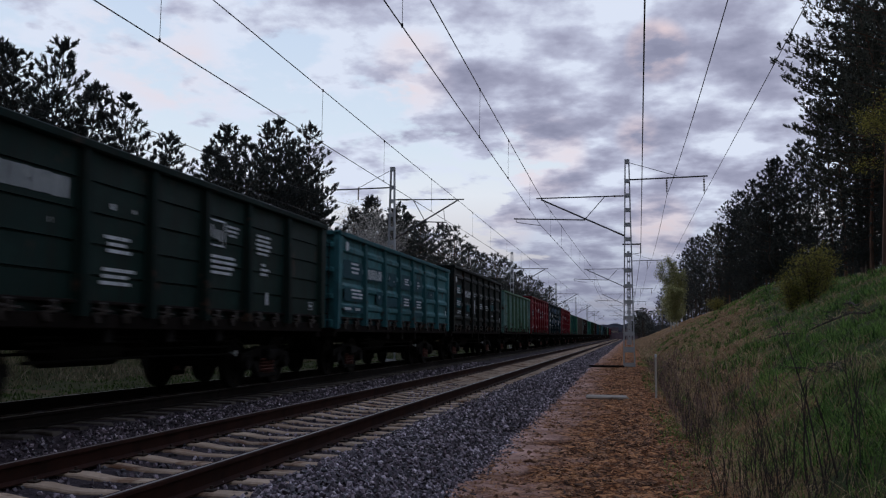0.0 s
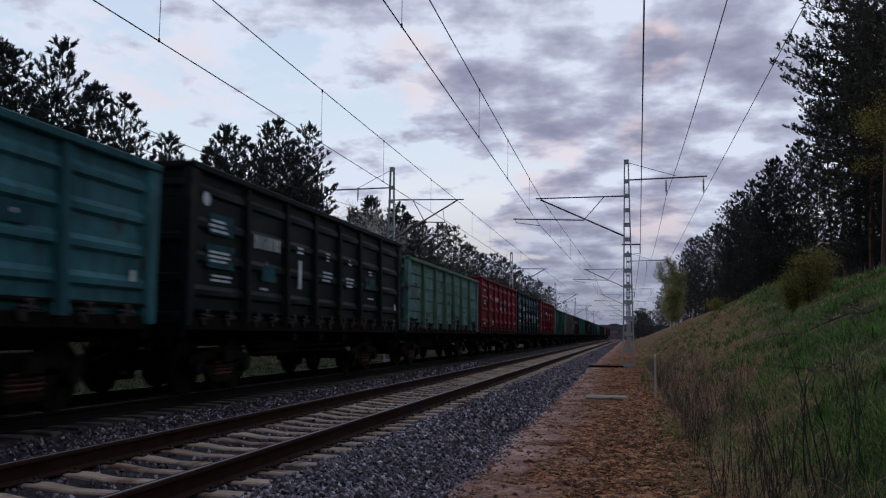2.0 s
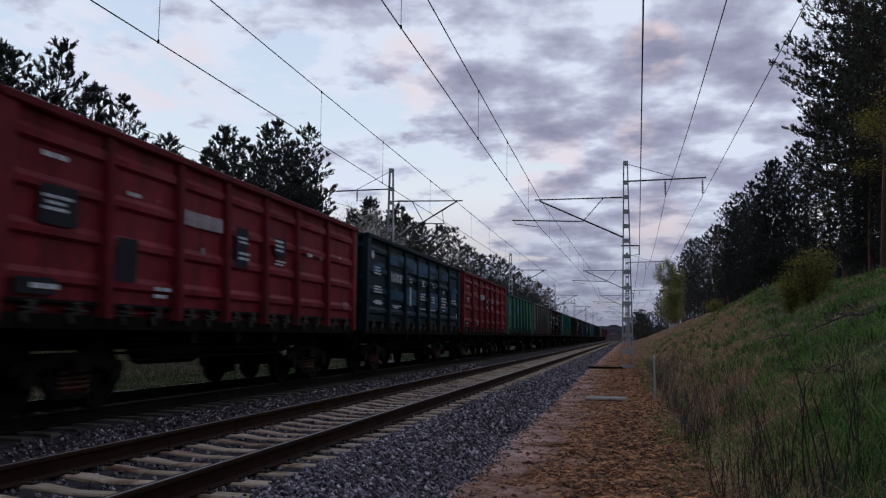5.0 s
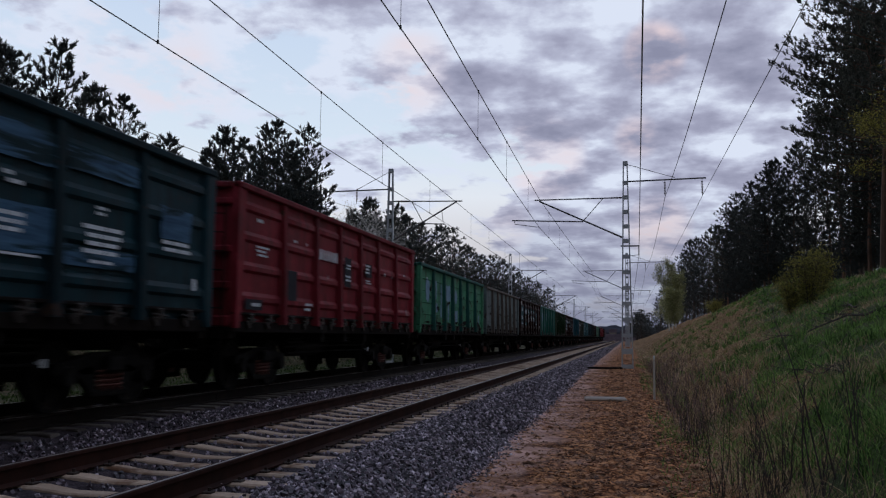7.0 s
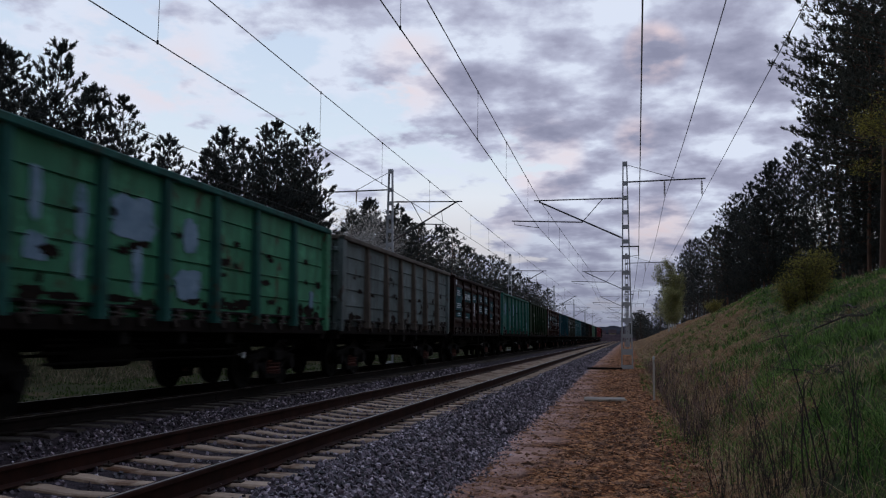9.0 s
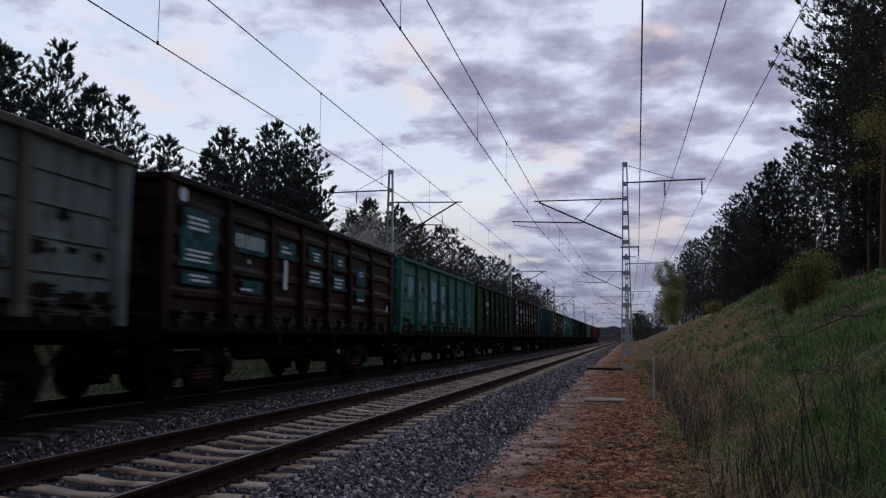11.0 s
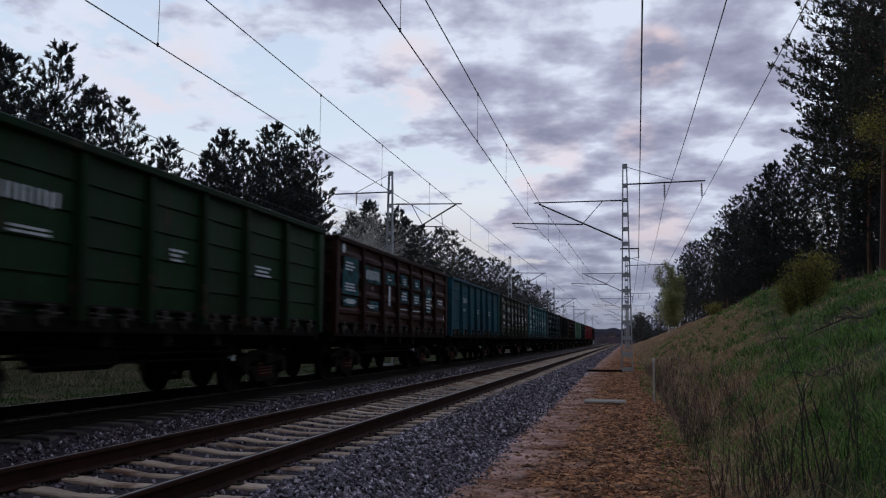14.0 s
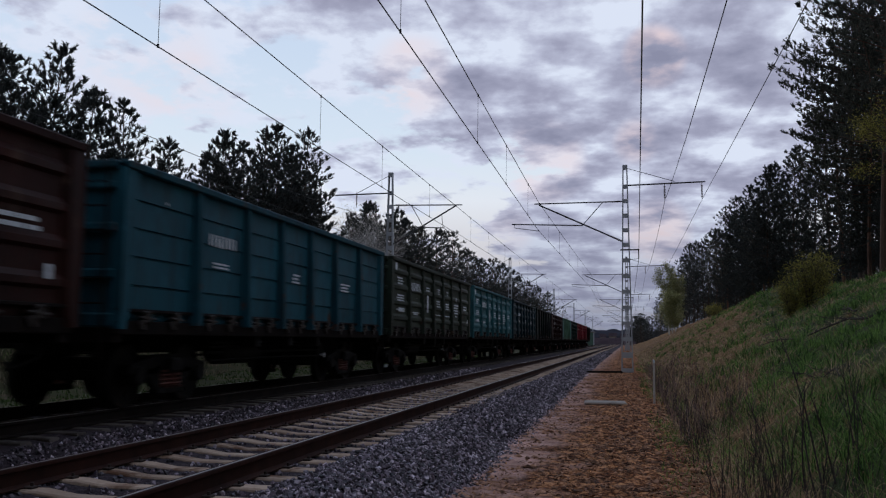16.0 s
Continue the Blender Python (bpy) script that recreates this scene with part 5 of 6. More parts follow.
def build_train():
    for i, (coat, label, ribbed, marks, rough, teal, rust) in enumerate(CARS):
        car = build_car(coat, label, ribbed, 3.83 if i in (2, 4, 5, 6) else 3.55)
        if marks:
            stencils(car, marks, i, 1.504 if ribbed else 1.456)
        if rough:
            patches(car, rough, i, x=1.450)
        if i == 1:
            patches(car, TEAL_GROUNDS, 55, "tealground", 1.497, "marking_ground", "darker teal paint under the markings", 0.05, 1.0)
        if teal:
            patches(car, teal, i + 50, "tealpatch", 1.497, "marking_ground", "worn teal paint under the markings", 0.05, 1.0)
        if i == 5:
            patches(car, BLUES, 61, "bluewash", 1.497, "faded_panel", "faded lighter blue paint", 0.07, 1.0)
        if i in (4, 6):
            patches(car, RED_GROUNDS[i // 6:], 71 + i, "darkpatch", 1.497, "marking_ground", "dark paint under the markings", 0.04, 1.0)
        if i == 3:
            patches(car, RUSTED, 81, "rustwash", 1.462, "worn_patch", "rusty worn paint", 0.35)
            patches(car, GREYS, 82, "olivewash", 1.462, "repainted_patch", "greyer repainted patch", 0.06, 1.0)
        if i in (7, 8, 10):
            rng = random.Random(i + 300)
            spots = []
            while len(spots) < 26:
                y, z, w = rng.uniform(-6.0, 6.0), rng.choice((1.80, 2.21, 2.62)) + rng.uniform(-0.16, 0.16), rng.uniform(0.10, 0.42)
                if all(abs(y - p) > 0.14 + w / 2 for p in POSTS):
                    spots.append((y, z, w, rng.uniform(0.07, 0.20)))
            patches(car, spots, i + 310, "rustpatch", 1.458, "rust_patch", "dark ragged rust patch", 0.5)
        if rust:
            foot_rust(car, i + 90)
        TRAIN.append(car)


build_train()

# ================= trees =================
def needle_tufts(rng, centres, size, per, droop=0.1, slender=0.17):
    """Small leaves round many centres; returns points and faces."""
    n = len(centres)
    d = rng.normal(size=(n, per, 3))
    d[..., 2] = np.abs(d[..., 2]) * 0.8 - droop
    d /= np.linalg.norm(d, axis=-1, keepdims=True)
    L = size * rng.uniform(0.55, 1.2, (n, per, 1))
    side = np.cross(d, rng.normal(size=(n, per, 3)))
    side /= np.linalg.norm(side, axis=-1, keepdims=True) + 1e-9
    c = centres[:, None, :] + rng.normal(size=(n, per, 3)) * size * 0.16
    w = L * slender
    k = np.arange(n * per)
    V = np.stack([c, c + d * L * 0.55 + side * w, c + d * L, c + d * L * 0.55 - side * w], 2).reshape(-1, 3)
    F = np.stack([k * 4, k * 4 + 1, k * 4 + 2, k * 4 + 3], -1)
    return V, F


def brushes(rng, base, way, length, per, needle):
    """Bottle-brush shoots: needles all along short axes, leaning towards the tip."""
    n = len(base)
    f = rng.uniform(0.0, 1.0, (n, per, 1))
    c = base[:, None, :] + way[:, None, :] * length[:, None, None] * f
    d = rng.normal(size=(n, per, 3))
    d -= (d * way[:, None, :]).sum(-1, keepdims=True) * way[:, None, :]
    d /= np.linalg.norm(d, axis=-1, keepdims=True) + 1e-9
    d = d + way[:, None, :] * rng.uniform(0.8, 2.2, (n, per, 1))
    d /= np.linalg.norm(d, axis=-1, keepdims=True)
    side = np.cross(d, rng.normal(size=(n, per, 3)))
    side /= np.linalg.norm(side, axis=-1, keepdims=True) + 1e-9
    L = needle * rng.uniform(0.7, 1.2, (n, per, 1))
    V = np.stack([c + side * L * 0.16, c - side * L * 0.16, c + d * L], 2).reshape(-1, 3)
    k = np.arange(n * per)
    return V, np.stack([k * 3, k * 3 + 1, k * 3 + 2], -1)


def build_pine(seed, H, bare, spread, old=False, rough=1.0, gap=0.50, per=19):
    """A pine H metres high: trunk bare up to a share of its height, whorls of limbs that curl up, side twigs, needle brushes on their outer ends.
    An old one has a broad crown of long level limbs; rough coarsens it for the distance."""
    rng = np.random.default_rng(seed)
    tree = thing("pine_tree", "tall dark green pine with a reddish trunk", "pine tree", "pines along the railway")
    g = Geo()
    bend = rng.uniform(-0.35, 0.35, 2)

    def axis(z):
        f = z / H
        return np.array([bend[0] * f * f + 0.12 * math.sin(f * 5 + seed), bend[1] * f * f + 0.12 * math.cos(f * 4 + seed), z])
    r0 = 0.0105 * H if not old else 0.0085 * H
    g.line([axis(z) for z in np.linspace(-0.5, H - 0.1, 14)], r0, 7, 0.08)
    for k in range(8 if rough < 1.5 else 3):    # dead stubs below the crown
        zz = rng.uniform(0.3, 1.0) * bare * H
        u = rng.uniform(0, 6.28)
        p = axis(zz)
        g.tube(p, p + np.array([math.cos(u), math.sin(u), rng.uniform(-0.1, 0.2)]) * rng.uniform(0.3, 1.2), 0.022, 0.007, 4, False)
    base, way, size = [], [], []
    unit = 0.34 * rough ** 0.75

    def shoot(p, d, l):
        base.append(p)
        way.append(d / np.linalg.norm(d))
        size.append(l)
    z = bare * H
    turn = rng.uniform(0, 6.28)
    while z < H - 0.55:
        d = H - z
        f = (z - bare * H) / (H - bare * H)
        if old:
            reach = spread * min(1.0, (d / (0.36 * H)) ** 0.85) * (0.62 + 0.38 * min(1.0, f / 0.3)) * rng.uniform(0.75, 1.1)
        else:
            reach = spread * min(1.0, (d / 5.6) ** 0.88) * rng.uniform(0.72, 1.12)
        n = rng.integers(4, 7) if not old else rng.integers(2, 5)
        turn += rng.uniform(0.4, 1.0)
        for k in range(n):
            u = turn + 6.283 * k / n + rng.uniform(-0.35, 0.35)
            L = max(0.25, reach * rng.uniform(0.55, 1.12))
            lift = rng.uniform(-0.10, 0.22) + 0.5 * math.exp(-d / 2.5) if old else rng.uniform(0.0, 0.30) + 0.55 * math.exp(-d / 2.5)
            p = axis(z + rng.uniform(-0.12, 0.12) * (1 + old))
            wob = rng.normal(size=2) * 0.12
            pts = []
            for q in (0, 0.25, 0.5, 0.75, 1.0):
                v = u + wob[0] * q + wob[1] * q * q
                pts.append(p + np.array([math.cos(v) * L * q, math.sin(v) * L * q, L * (lift * q - 0.10 * q + 0.30 * q ** 2.5)]))
            g.line(pts[::2] if rough < 1.5 else pts[::4], 0.010 + 0.011 * L, 3, 0.3)
            tip = pts[4] - pts[3]
            tip = tip / np.linalg.norm(tip)
            for j in range(3 if rough < 1.5 else 2):
                shoot(pts[4] - tip * 0.1, tip * 0.8 + rng.normal(size=3) * 0.30 + np.array([0, 0, 0.6]), unit * rng.uniform(0.8, 1.2))
            q = 0.95
            while q > (0.38 if old else 0.20):
                i = min(int(q * 4), 3)
                c = pts[i] + (pts[i + 1] - pts[i]) * (q * 4 - i)
                for sd in ((-1, 1) if rough < 1.5 else (rng.choice((-1, 1)),)):
                    l = 0.18 + 0.42 * L * (1.05 - q) * rng.uniform(0.6, 1.2)
                    v = u + sd * rng.uniform(0.6, 1.15)
                    out = np.array([math.cos(v), math.sin(v), rng.uniform(0.05, 0.4)])
                    m = max(1, int(l / (unit * 1.05) + 0.6))
                    for w in range(m):
                        at = c + out * l * (w + 0.3 + 0.5 * rng.random()) / m
                        shoot(at, out * 0.5 + rng.normal(size=3) * 0.28 + np.array([0, 0, rng.uniform(0.5, 1.2)]), unit * rng.uniform(0.7, 1.15))
                q -= unit * rng.uniform(0.85, 1.35) / max(L, 0.4)
        z += gap * rng.uniform(0.75, 1.3) * (1.0 if not old else rng.choice((0.7, 1.0, 1.6)))
    for k in range(12):      # the leader with its candles
        a = rng.uniform(0, 6.28)
        shoot(axis(H - 0.80 + 0.055 * k), np.array([math.cos(a) * 0.6, math.sin(a) * 0.6, 0.6 + 0.14 * k]), unit * 0.85)
    part("trunk", g, M["bark_red"] if old and bare > 0.28 else M["bark"], tree, "reddish brown scaly trunk with crooked limbs")
    V, F = brushes(rng, np.array(base), np.array(way), np.array(size), per, 0.20 * rough ** 0.75)
    part("crown", raw("crown", V.tolist(), F.tolist(), M["needles"] if old else M["needles_blue"]), None, tree, "uneven crown of dark needles")
    return tree


def build_broadleaf(seed, H, spread, leaves, mat, bark, label, name, leaf=0.09):
    """A slender spring tree: trunk, forking limbs and many small leaves."""
    rng = np.random.default_rng(seed)
    tree = thing(name, label, "tree", "young trees along the bank")
    g = Geo()
    ends = []

    def grow(p, d, L, r, depth):
        q = p
        for k in range(3):
            d = d + rng.normal(size=3) * 0.10
            d /= np.linalg.norm(d)
            q2 = q + d * L / 3
            g.tube(q, q2, r * (1 - k * 0.12), r * (1 - (k + 1) * 0.12), 5 if depth < 2 else 4, False)
            q = q2
            if depth >= 2:
                ends.append((q, L))
        if depth < 4:
            for k in range(rng.integers(2, 4)):
                e = d + rng.normal(size=3) * (0.42 if depth else 0.3) * spread
                e[2] += 0.15
                grow(q, e / np.linalg.norm(e), L * rng.uniform(0.55, 0.8), r * 0.58, depth + 1)
    for k in range(2):
        grow(np.array([0, 0, -0.3]) + rng.normal(size=3) * [0.1, 0.1, 0], np.array([rng.normal() * 0.08, rng.normal() * 0.08, 1.0]), H * 0.36, H * 0.011, 0)
    part("trunk", g, M[bark], tree)
    c = np.array([e[0] for e in ends])
    L = np.array([e[1] for e in ends])
    pick = rng.integers(0, len(c), leaves)
    P = c[pick] + rng.normal(size=(leaves, 3)) * (0.25 * L[pick, None] + 0.05)
    V, F = needle_tufts(rng, P, leaf, 2)
    part("crown", raw("crown", V.tolist(), F.tolist(), M[mat]), None, tree)
    return tree


def level(x, y):
    return float(ground_level(np.array(x), np.array(y)))


def build_trees():
    kinds = [build_pine(21, 15, 0.12, 2.6, gap=0.46), build_pine(22, 16, 0.12, 2.7, gap=0.5), build_pine(23, 14, 0.10, 2.5, gap=0.48), build_pine(24, 15, 0.08, 2.6, gap=0.52), build_pine(25, 22, 0.26, 4.5, True, 1.0, 0.33, 16), build_pine(26, 17, 0.30, 3.6, True, 0.95, 0.42, 15),
             build_pine(31, 16, 0.20, 3.0, False, 1.6, 0.62, 11), build_pine(32, 15, 0.08, 2.7, False, 1.6, 0.62, 11), build_pine(33, 17, 0.34, 3.2, True, 1.6, 0.46, 12), build_pine(27, 22, 0.36, 3.8, True, 1.0, 0.33, 16), build_pine(34, 15, 0.08, 2.8, False, 2.6, 0.9, 9), build_pine(35, 17, 0.25, 3.2, True, 2.6, 0.7, 10)]
    heights = [15, 16, 14, 15, 22, 17, 16, 15, 17, 22, 15, 17]
    rng = random.Random(4)
    used = set()

    def plant(k, x, y, top, wide=1.0, lean=0.0):
        """A pine of kind k whose tip reaches the height top."""
        z = level(x, y) - 0.1
        s = (top - z) / heights[k]
        w = s * wide * rng.uniform(0.92, 1.12)
        m = pose(x, y, z, rng.uniform(-1.5, 1.5), lean + rng.uniform(-1.5, 1.5), rng.uniform(0, 360)) @ Matrix.Diagonal((w, w, s, 1))
        ob = copy_thing(kinds[k], m) if k in used else kinds[k]
        used.add(k)
        ob.matrix_basis = m
    left = [(-25, 27.4, 12.0, 0), (-25, 29.6, 12.8, 2), (-25.4, 30.9, 13.0, 3), (-25, 32.8, 14.1, 0), (-25, 35.3, 12.9, 2), (-25, 38.8, 13.2, 3), (-25, 43.0, 12.1, 2), (-25, 47.4, 12.5, 2), (-25, 49.6, 14.2, 0), (-25.2, 53.3, 14.3, 3), (-25, 56.1, 16.0, 1), (-25.2, 58.2, 16.8, 3), (-25, 60.8, 15.6, 0), (-25, 63.4, 17.9, 1), (-25.4, 66.4, 14.8, 2),
            (-26.4, 28.6, 11.4, 1), (-26.4, 34.3, 11.8, 1), (-26.4, 36.9, 11.4, 0), (-26.4, 40.8, 11.0, 1), (-26.4, 45.2, 10.9, 3), (-26.2, 51.6, 12.4, 2), (-26.4, 65.0, 13.8, 0), (-26, 69.0, 12.6, 3)]
    for x, y, top, k in left:
        plant(k, x, y, top, 1.0)
    ridge = [(76.5, 12.4), (79, 13.2), (81.4, 14.7), (84.6, 15.3), (88.6, 14.2), (91, 14.8), (93.4, 16.0), (98, 15.4), (102, 14.8), (106.8, 15.5), (112, 15.8), (117, 16.4), (123.3, 16.8), (128, 16.0), (134, 15.4), (139, 15.2), (145, 15.2), (152, 15.6), (159, 16.2), (166.6, 16.9), (176, 16.8), (185, 16.4), (194.4, 16.9), (205, 16.2), (217, 16.0), (230, 16.4), (243, 16.2), (256, 16.0), (270, 16.4), (284, 16.8), (340, 14.5)]
    for i, (y, top) in enumerate(ridge):
        plant((5, 0, 1, 2)[i % 4] if y < 108 else (8, 6, 7)[i % 3], -25 - 0.6 * (i % 2), y, top, 1.1 if y < 110 else 1.25)
    for i in range(40):    # second row that closes the gaps low down
        plant(10 if i % 3 else 11, -29 - rng.uniform(0, 3), 26 + i * 4.0 + rng.uniform(-1, 1), rng.uniform(9.0, 10.6) if i < 12 else rng.uniform(11.0, 13.0), 1.35)
    for i in range(14):
        plant((10, 11)[i % 2], -29 - rng.uniform(0, 3), 190 + i * 8 + rng.uniform(-2, 2), rng.uniform(13, 15), 1.5)
    plant(9, 14.1, 52.0, 27.5, 1.0, -5.0)
    plant(4, 15.4, 61.5, 28.5, 1.0)
    right = [(15.0, 57.5, 12.8, 0), (16.2, 56.0, 13.5, 2), (13.9, 58.5, 11.5, 3), (15.7, 61.0, 14.0, 1), (14.9, 53.5, 10.5, 2), (18.0, 66, 28.0, 4), (16.4, 50.0, 25.0, 5), (17.4, 60.0, 27.0, 4), (15.8, 64.0, 27.0, 4), (15.4, 67.5, 22.0, 5), (15.9, 73, 20.5, 5), (14.6, 56.5, 20.0, 5), (14.4, 71, 15.4, 1), (13.6, 75.5, 17.4, 3), (12.1, 79.3, 16.7, 0), (12.9, 80.8, 17.3, 1), (12.8, 86, 15.2, 2), (12.4, 91.5, 17.2, 3), (12.8, 97, 15.8, 0), (12.4, 101, 17.6, 1), (12.7, 107.5, 16.6, 2)]
    beyond = [(12.5, 114.2, 18.5, 0), (12.7, 121, 16.4, 3), (12.5, 128, 17.2, 2), (12.5, 139.9, 18.3, 0), (12.5, 150, 17.6, 3), (12.5, 162, 19.2, 4), (12.5, 173.8, 20.2, 1), (12.5, 183, 19.4, 3), (12.5, 192.4, 20.0, 0), (12.6, 210, 18.0, 1), (12.5, 230, 16.4, 4)]
    for x, y, top, k in right + beyond:
        plant((k if y < 70 or k != 4 else 1) if y < 84 else (5, k % 4)[int(y) % 2] if y < 128 else 6 + k % 3, x, y, top, 1.0 if y < 128 else 1.1)
    for i in range(30):     # lower wood behind, with the sky between its trunks
        x, y = 16.0 + rng.uniform(0, 4), 50 + i * 5.9 + rng.uniform(-2, 2)
        plant((10, 7, 11)[i % 3], x, y, rng.uniform(10.5, 12.5) if x / y > 0.165 else rng.uniform(12.5, 15), 1.2)
    for i in range(20):     # undergrowth deep in the wood
        y = rng.uniform(74, 118)
        plant(10, y * (0.185 + 0.0075 * i), y, rng.uniform(10.0, 12.5), 1.7)
    for i in range(18):
        plant((10, 11)[i % 2], 21 + rng.uniform(0, 7), 52 + i * 10 + rng.uniform(-2, 2), rng.uniform(11, 13) if i < 8 else rng.uniform(14, 17), 1.3)
    for i in range(12):
        plant((10, 11)[i % 2], 11.5 + rng.uniform(0, 8), 245 + i * 16 + rng.uniform(-4, 4), rng.uniform(15, 19))
    # the woods go on beside and behind the camera
    for i in range(14):
        plant((10, 11)[i % 2], 4.5 + rng.uniform(-2.0, 4), 270 + i * 6 + rng.uniform(-2, 2), rng.uniform(7.0, 10.0), 2.3)
    # unseen pines, set tall and close so that they shade the near cars
    for i in range(25):
        plant((11, 10)[i % 2], 13.0 + rng.uniform(0, 3) + 5 * (i % 2), -55 + i * 3.9 + rng.uniform(-1, 1), rng.uniform(23, 27), 1.25)
    for i in range(8):
        plant((10, 11)[i % 2], -25 - rng.uniform(0, 3) - 5 * (i % 2), -56 + i * 9.8 + rng.uniform(-1, 1), rng.uniform(13, 17))
    for x, y, h, r in ((6.5, 142, 12.3, 3.3), (7.9, 150, 11.0, 3.0), (6.6, 134, 7.0, 3.0)):
        t = build_shrub(int(y), h, r, 9000, 0.20, "birch", "young birch with thin yellow-green spring leaves", "birch_tree", 3, 0.9, "birch_leaf")
        t.matrix_basis = pose(x, y, level(x, y))
    for k, x, y, h in ((77, -22.9, 67.8, 12.0), (78, -23.2, 71.6, 10.4)):
        t = build_broadleaf(k, h, 1.5, 5000, "catkin", "birch", "pale budding tree with bare twigs", "budding_tree", 0.12)
        t.matrix_basis = pose(x, y, level(x, y))
    t = build_broadleaf(79, 11.5, 1.2, 5200, "spring", "bark", "slender tree in thin yellow-green spring leaf", "spring_tree", 0.13)
    t.matrix_basis = pose(14.3, 46.5, level(14.3, 46.5))
    for i, (x, y, h, r, n) in enumerate(((7.1, 36.8, 2.8, 1.35, 3400), (6.55, 37.3, 2.0, 1.25, 2600), (8.0, 38.6, 2.1, 1.3, 2000), (8.2, 86, 1.6, 1.3, 2000), (8.6, 92, 1.5, 1.4, 2000))):
        b = build_shrub(90 + i, h, r, n, 0.085, "twig", "thin yellow-green spring bush on the bank", "bush", 22, 0.45)
        b.matrix_basis = pose(x, y, level(x, y))


def build_shrub(seed, H, R, leaves, leaf, bark, label, name, stems, upright, foliage="spring"):
    """Stems that fan out from the root, side twigs, and leaves all along them."""
    rng = np.random.default_rng(seed)
    bush = thing(name, label, "bush" if stems > 5 else "tree", "young growth along the bank")
    g, seg = Geo(), []
    for k in range(stems):
        u, out = rng.uniform(0, 6.28), R * rng.uniform(0.15, 1.0) * (1 - upright * 0.6)
        top = H * rng.uniform(0.7, 1.0) * (1 - 0.35 * (out / R) ** 2)
        pts = [np.array([math.cos(u) * out * q ** 1.3, math.sin(u) * out * q ** 1.3, top * q - 0.2]) + rng.normal(size=3) * 0.04 * H * q * 0.5 for q in np.linspace(0, 1, 7)]
        g.line(pts, 0.0075 * H, 5, 0.2)
        for a in range(1, 6):
            for s in range(4 if stems < 5 else 2):
                v = rng.uniform(0, 6.28)
                l = R * rng.uniform(0.25, 0.8) * (1.1 - a / 7)
                q = pts[a] + (pts[a + 1] - pts[a]) * rng.random()
                e = q + np.array([math.cos(v) * l, math.sin(v) * l, l * rng.uniform(0.2, 0.9)])
                g.line([q, (q + e) / 2 + rng.normal(size=3) * 0.06 * l, e], 0.0026 * H, 4, 0.3)
                seg.append((q, e))
            seg.append((pts[a], pts[a + 1]))
    part("branching_stem" if stems > 5 else "trunk", g, M[bark], bush)
    A, B = np.array([s[0] for s in seg]), np.array([s[1] for s in seg])
    pick, w = rng.integers(0, len(seg), leaves), rng.random((leaves, 1)) ** 0.7
    P = A[pick] + (B[pick] - A[pick]) * w + rng.normal(size=(leaves, 3)) * R * 0.09
    V, F = needle_tufts(rng, P, leaf, 2)
    part("crown", raw("crown", V.tolist(), F.tolist(), M[foliage]), None, bush)
    return bush


# ================= low growth =================
def blades(name, label, count, area, height, mat, seed, lean=0.35, width=0.006, keep=None, scale_far=True, on=None):
    """Bent grass blades scattered over an area (x0, x1, y0, y1), wider far off."""
    rng = np.random.default_rng(seed)
    x0, x1, y0, y1 = area
    u = rng.random(count)
    y = y0 * (y1 / y0) ** u
    x = rng.uniform(x0, x1, count)
    if keep is not None:
        k = rng.random(count) < keep(x, y)
        x, y = x[k], y[k]
    n = len(x)
    z = ground_level(x, y) - 0.01 if on is None else on(x, y)
    h = height * rng.uniform(0.35, 1.2, n)
    w = width * np.maximum(1, y / 10.0) ** 0.55 if scale_far else np.full(n, width)
    a = rng.uniform(0, 6.28, n)
    l = lean * h * rng.uniform(0.2, 1.6, n)
    b = rng.uniform(0, 6.28, n)
    sx, sy = np.cos(b) * w, np.sin(b) * w
    dx, dy = np.cos(a) * l, np.sin(a) * l
    p0 = np.stack([x - sx, y - sy, z], -1)
    p1 = np.stack([x + sx, y + sy, z], -1)
    p2 = np.stack([x + dx * 0.4 + sx * 0.8, y + dy * 0.4 + sy * 0.8, z + h * 0.6], -1)
    p3 = np.stack([x + dx * 0.4 - sx * 0.8, y + dy * 0.4 - sy * 0.8, z + h * 0.6], -1)
    p4 = np.stack([x + dx, y + dy, z + h * 0.95], -1)
    V = np.stack([p0, p1, p2, p3, p4], 1).reshape(-1, 3)
    k = np.arange(n) * 5
    F = np.stack([k, k + 1, k + 2, k + 3], -1).tolist() + np.stack([k + 3, k + 2, k + 4], -1).tolist()
    tagged(new(name, raw(name, V.tolist(), F, M[mat])), label, "grass", kind="stuff")


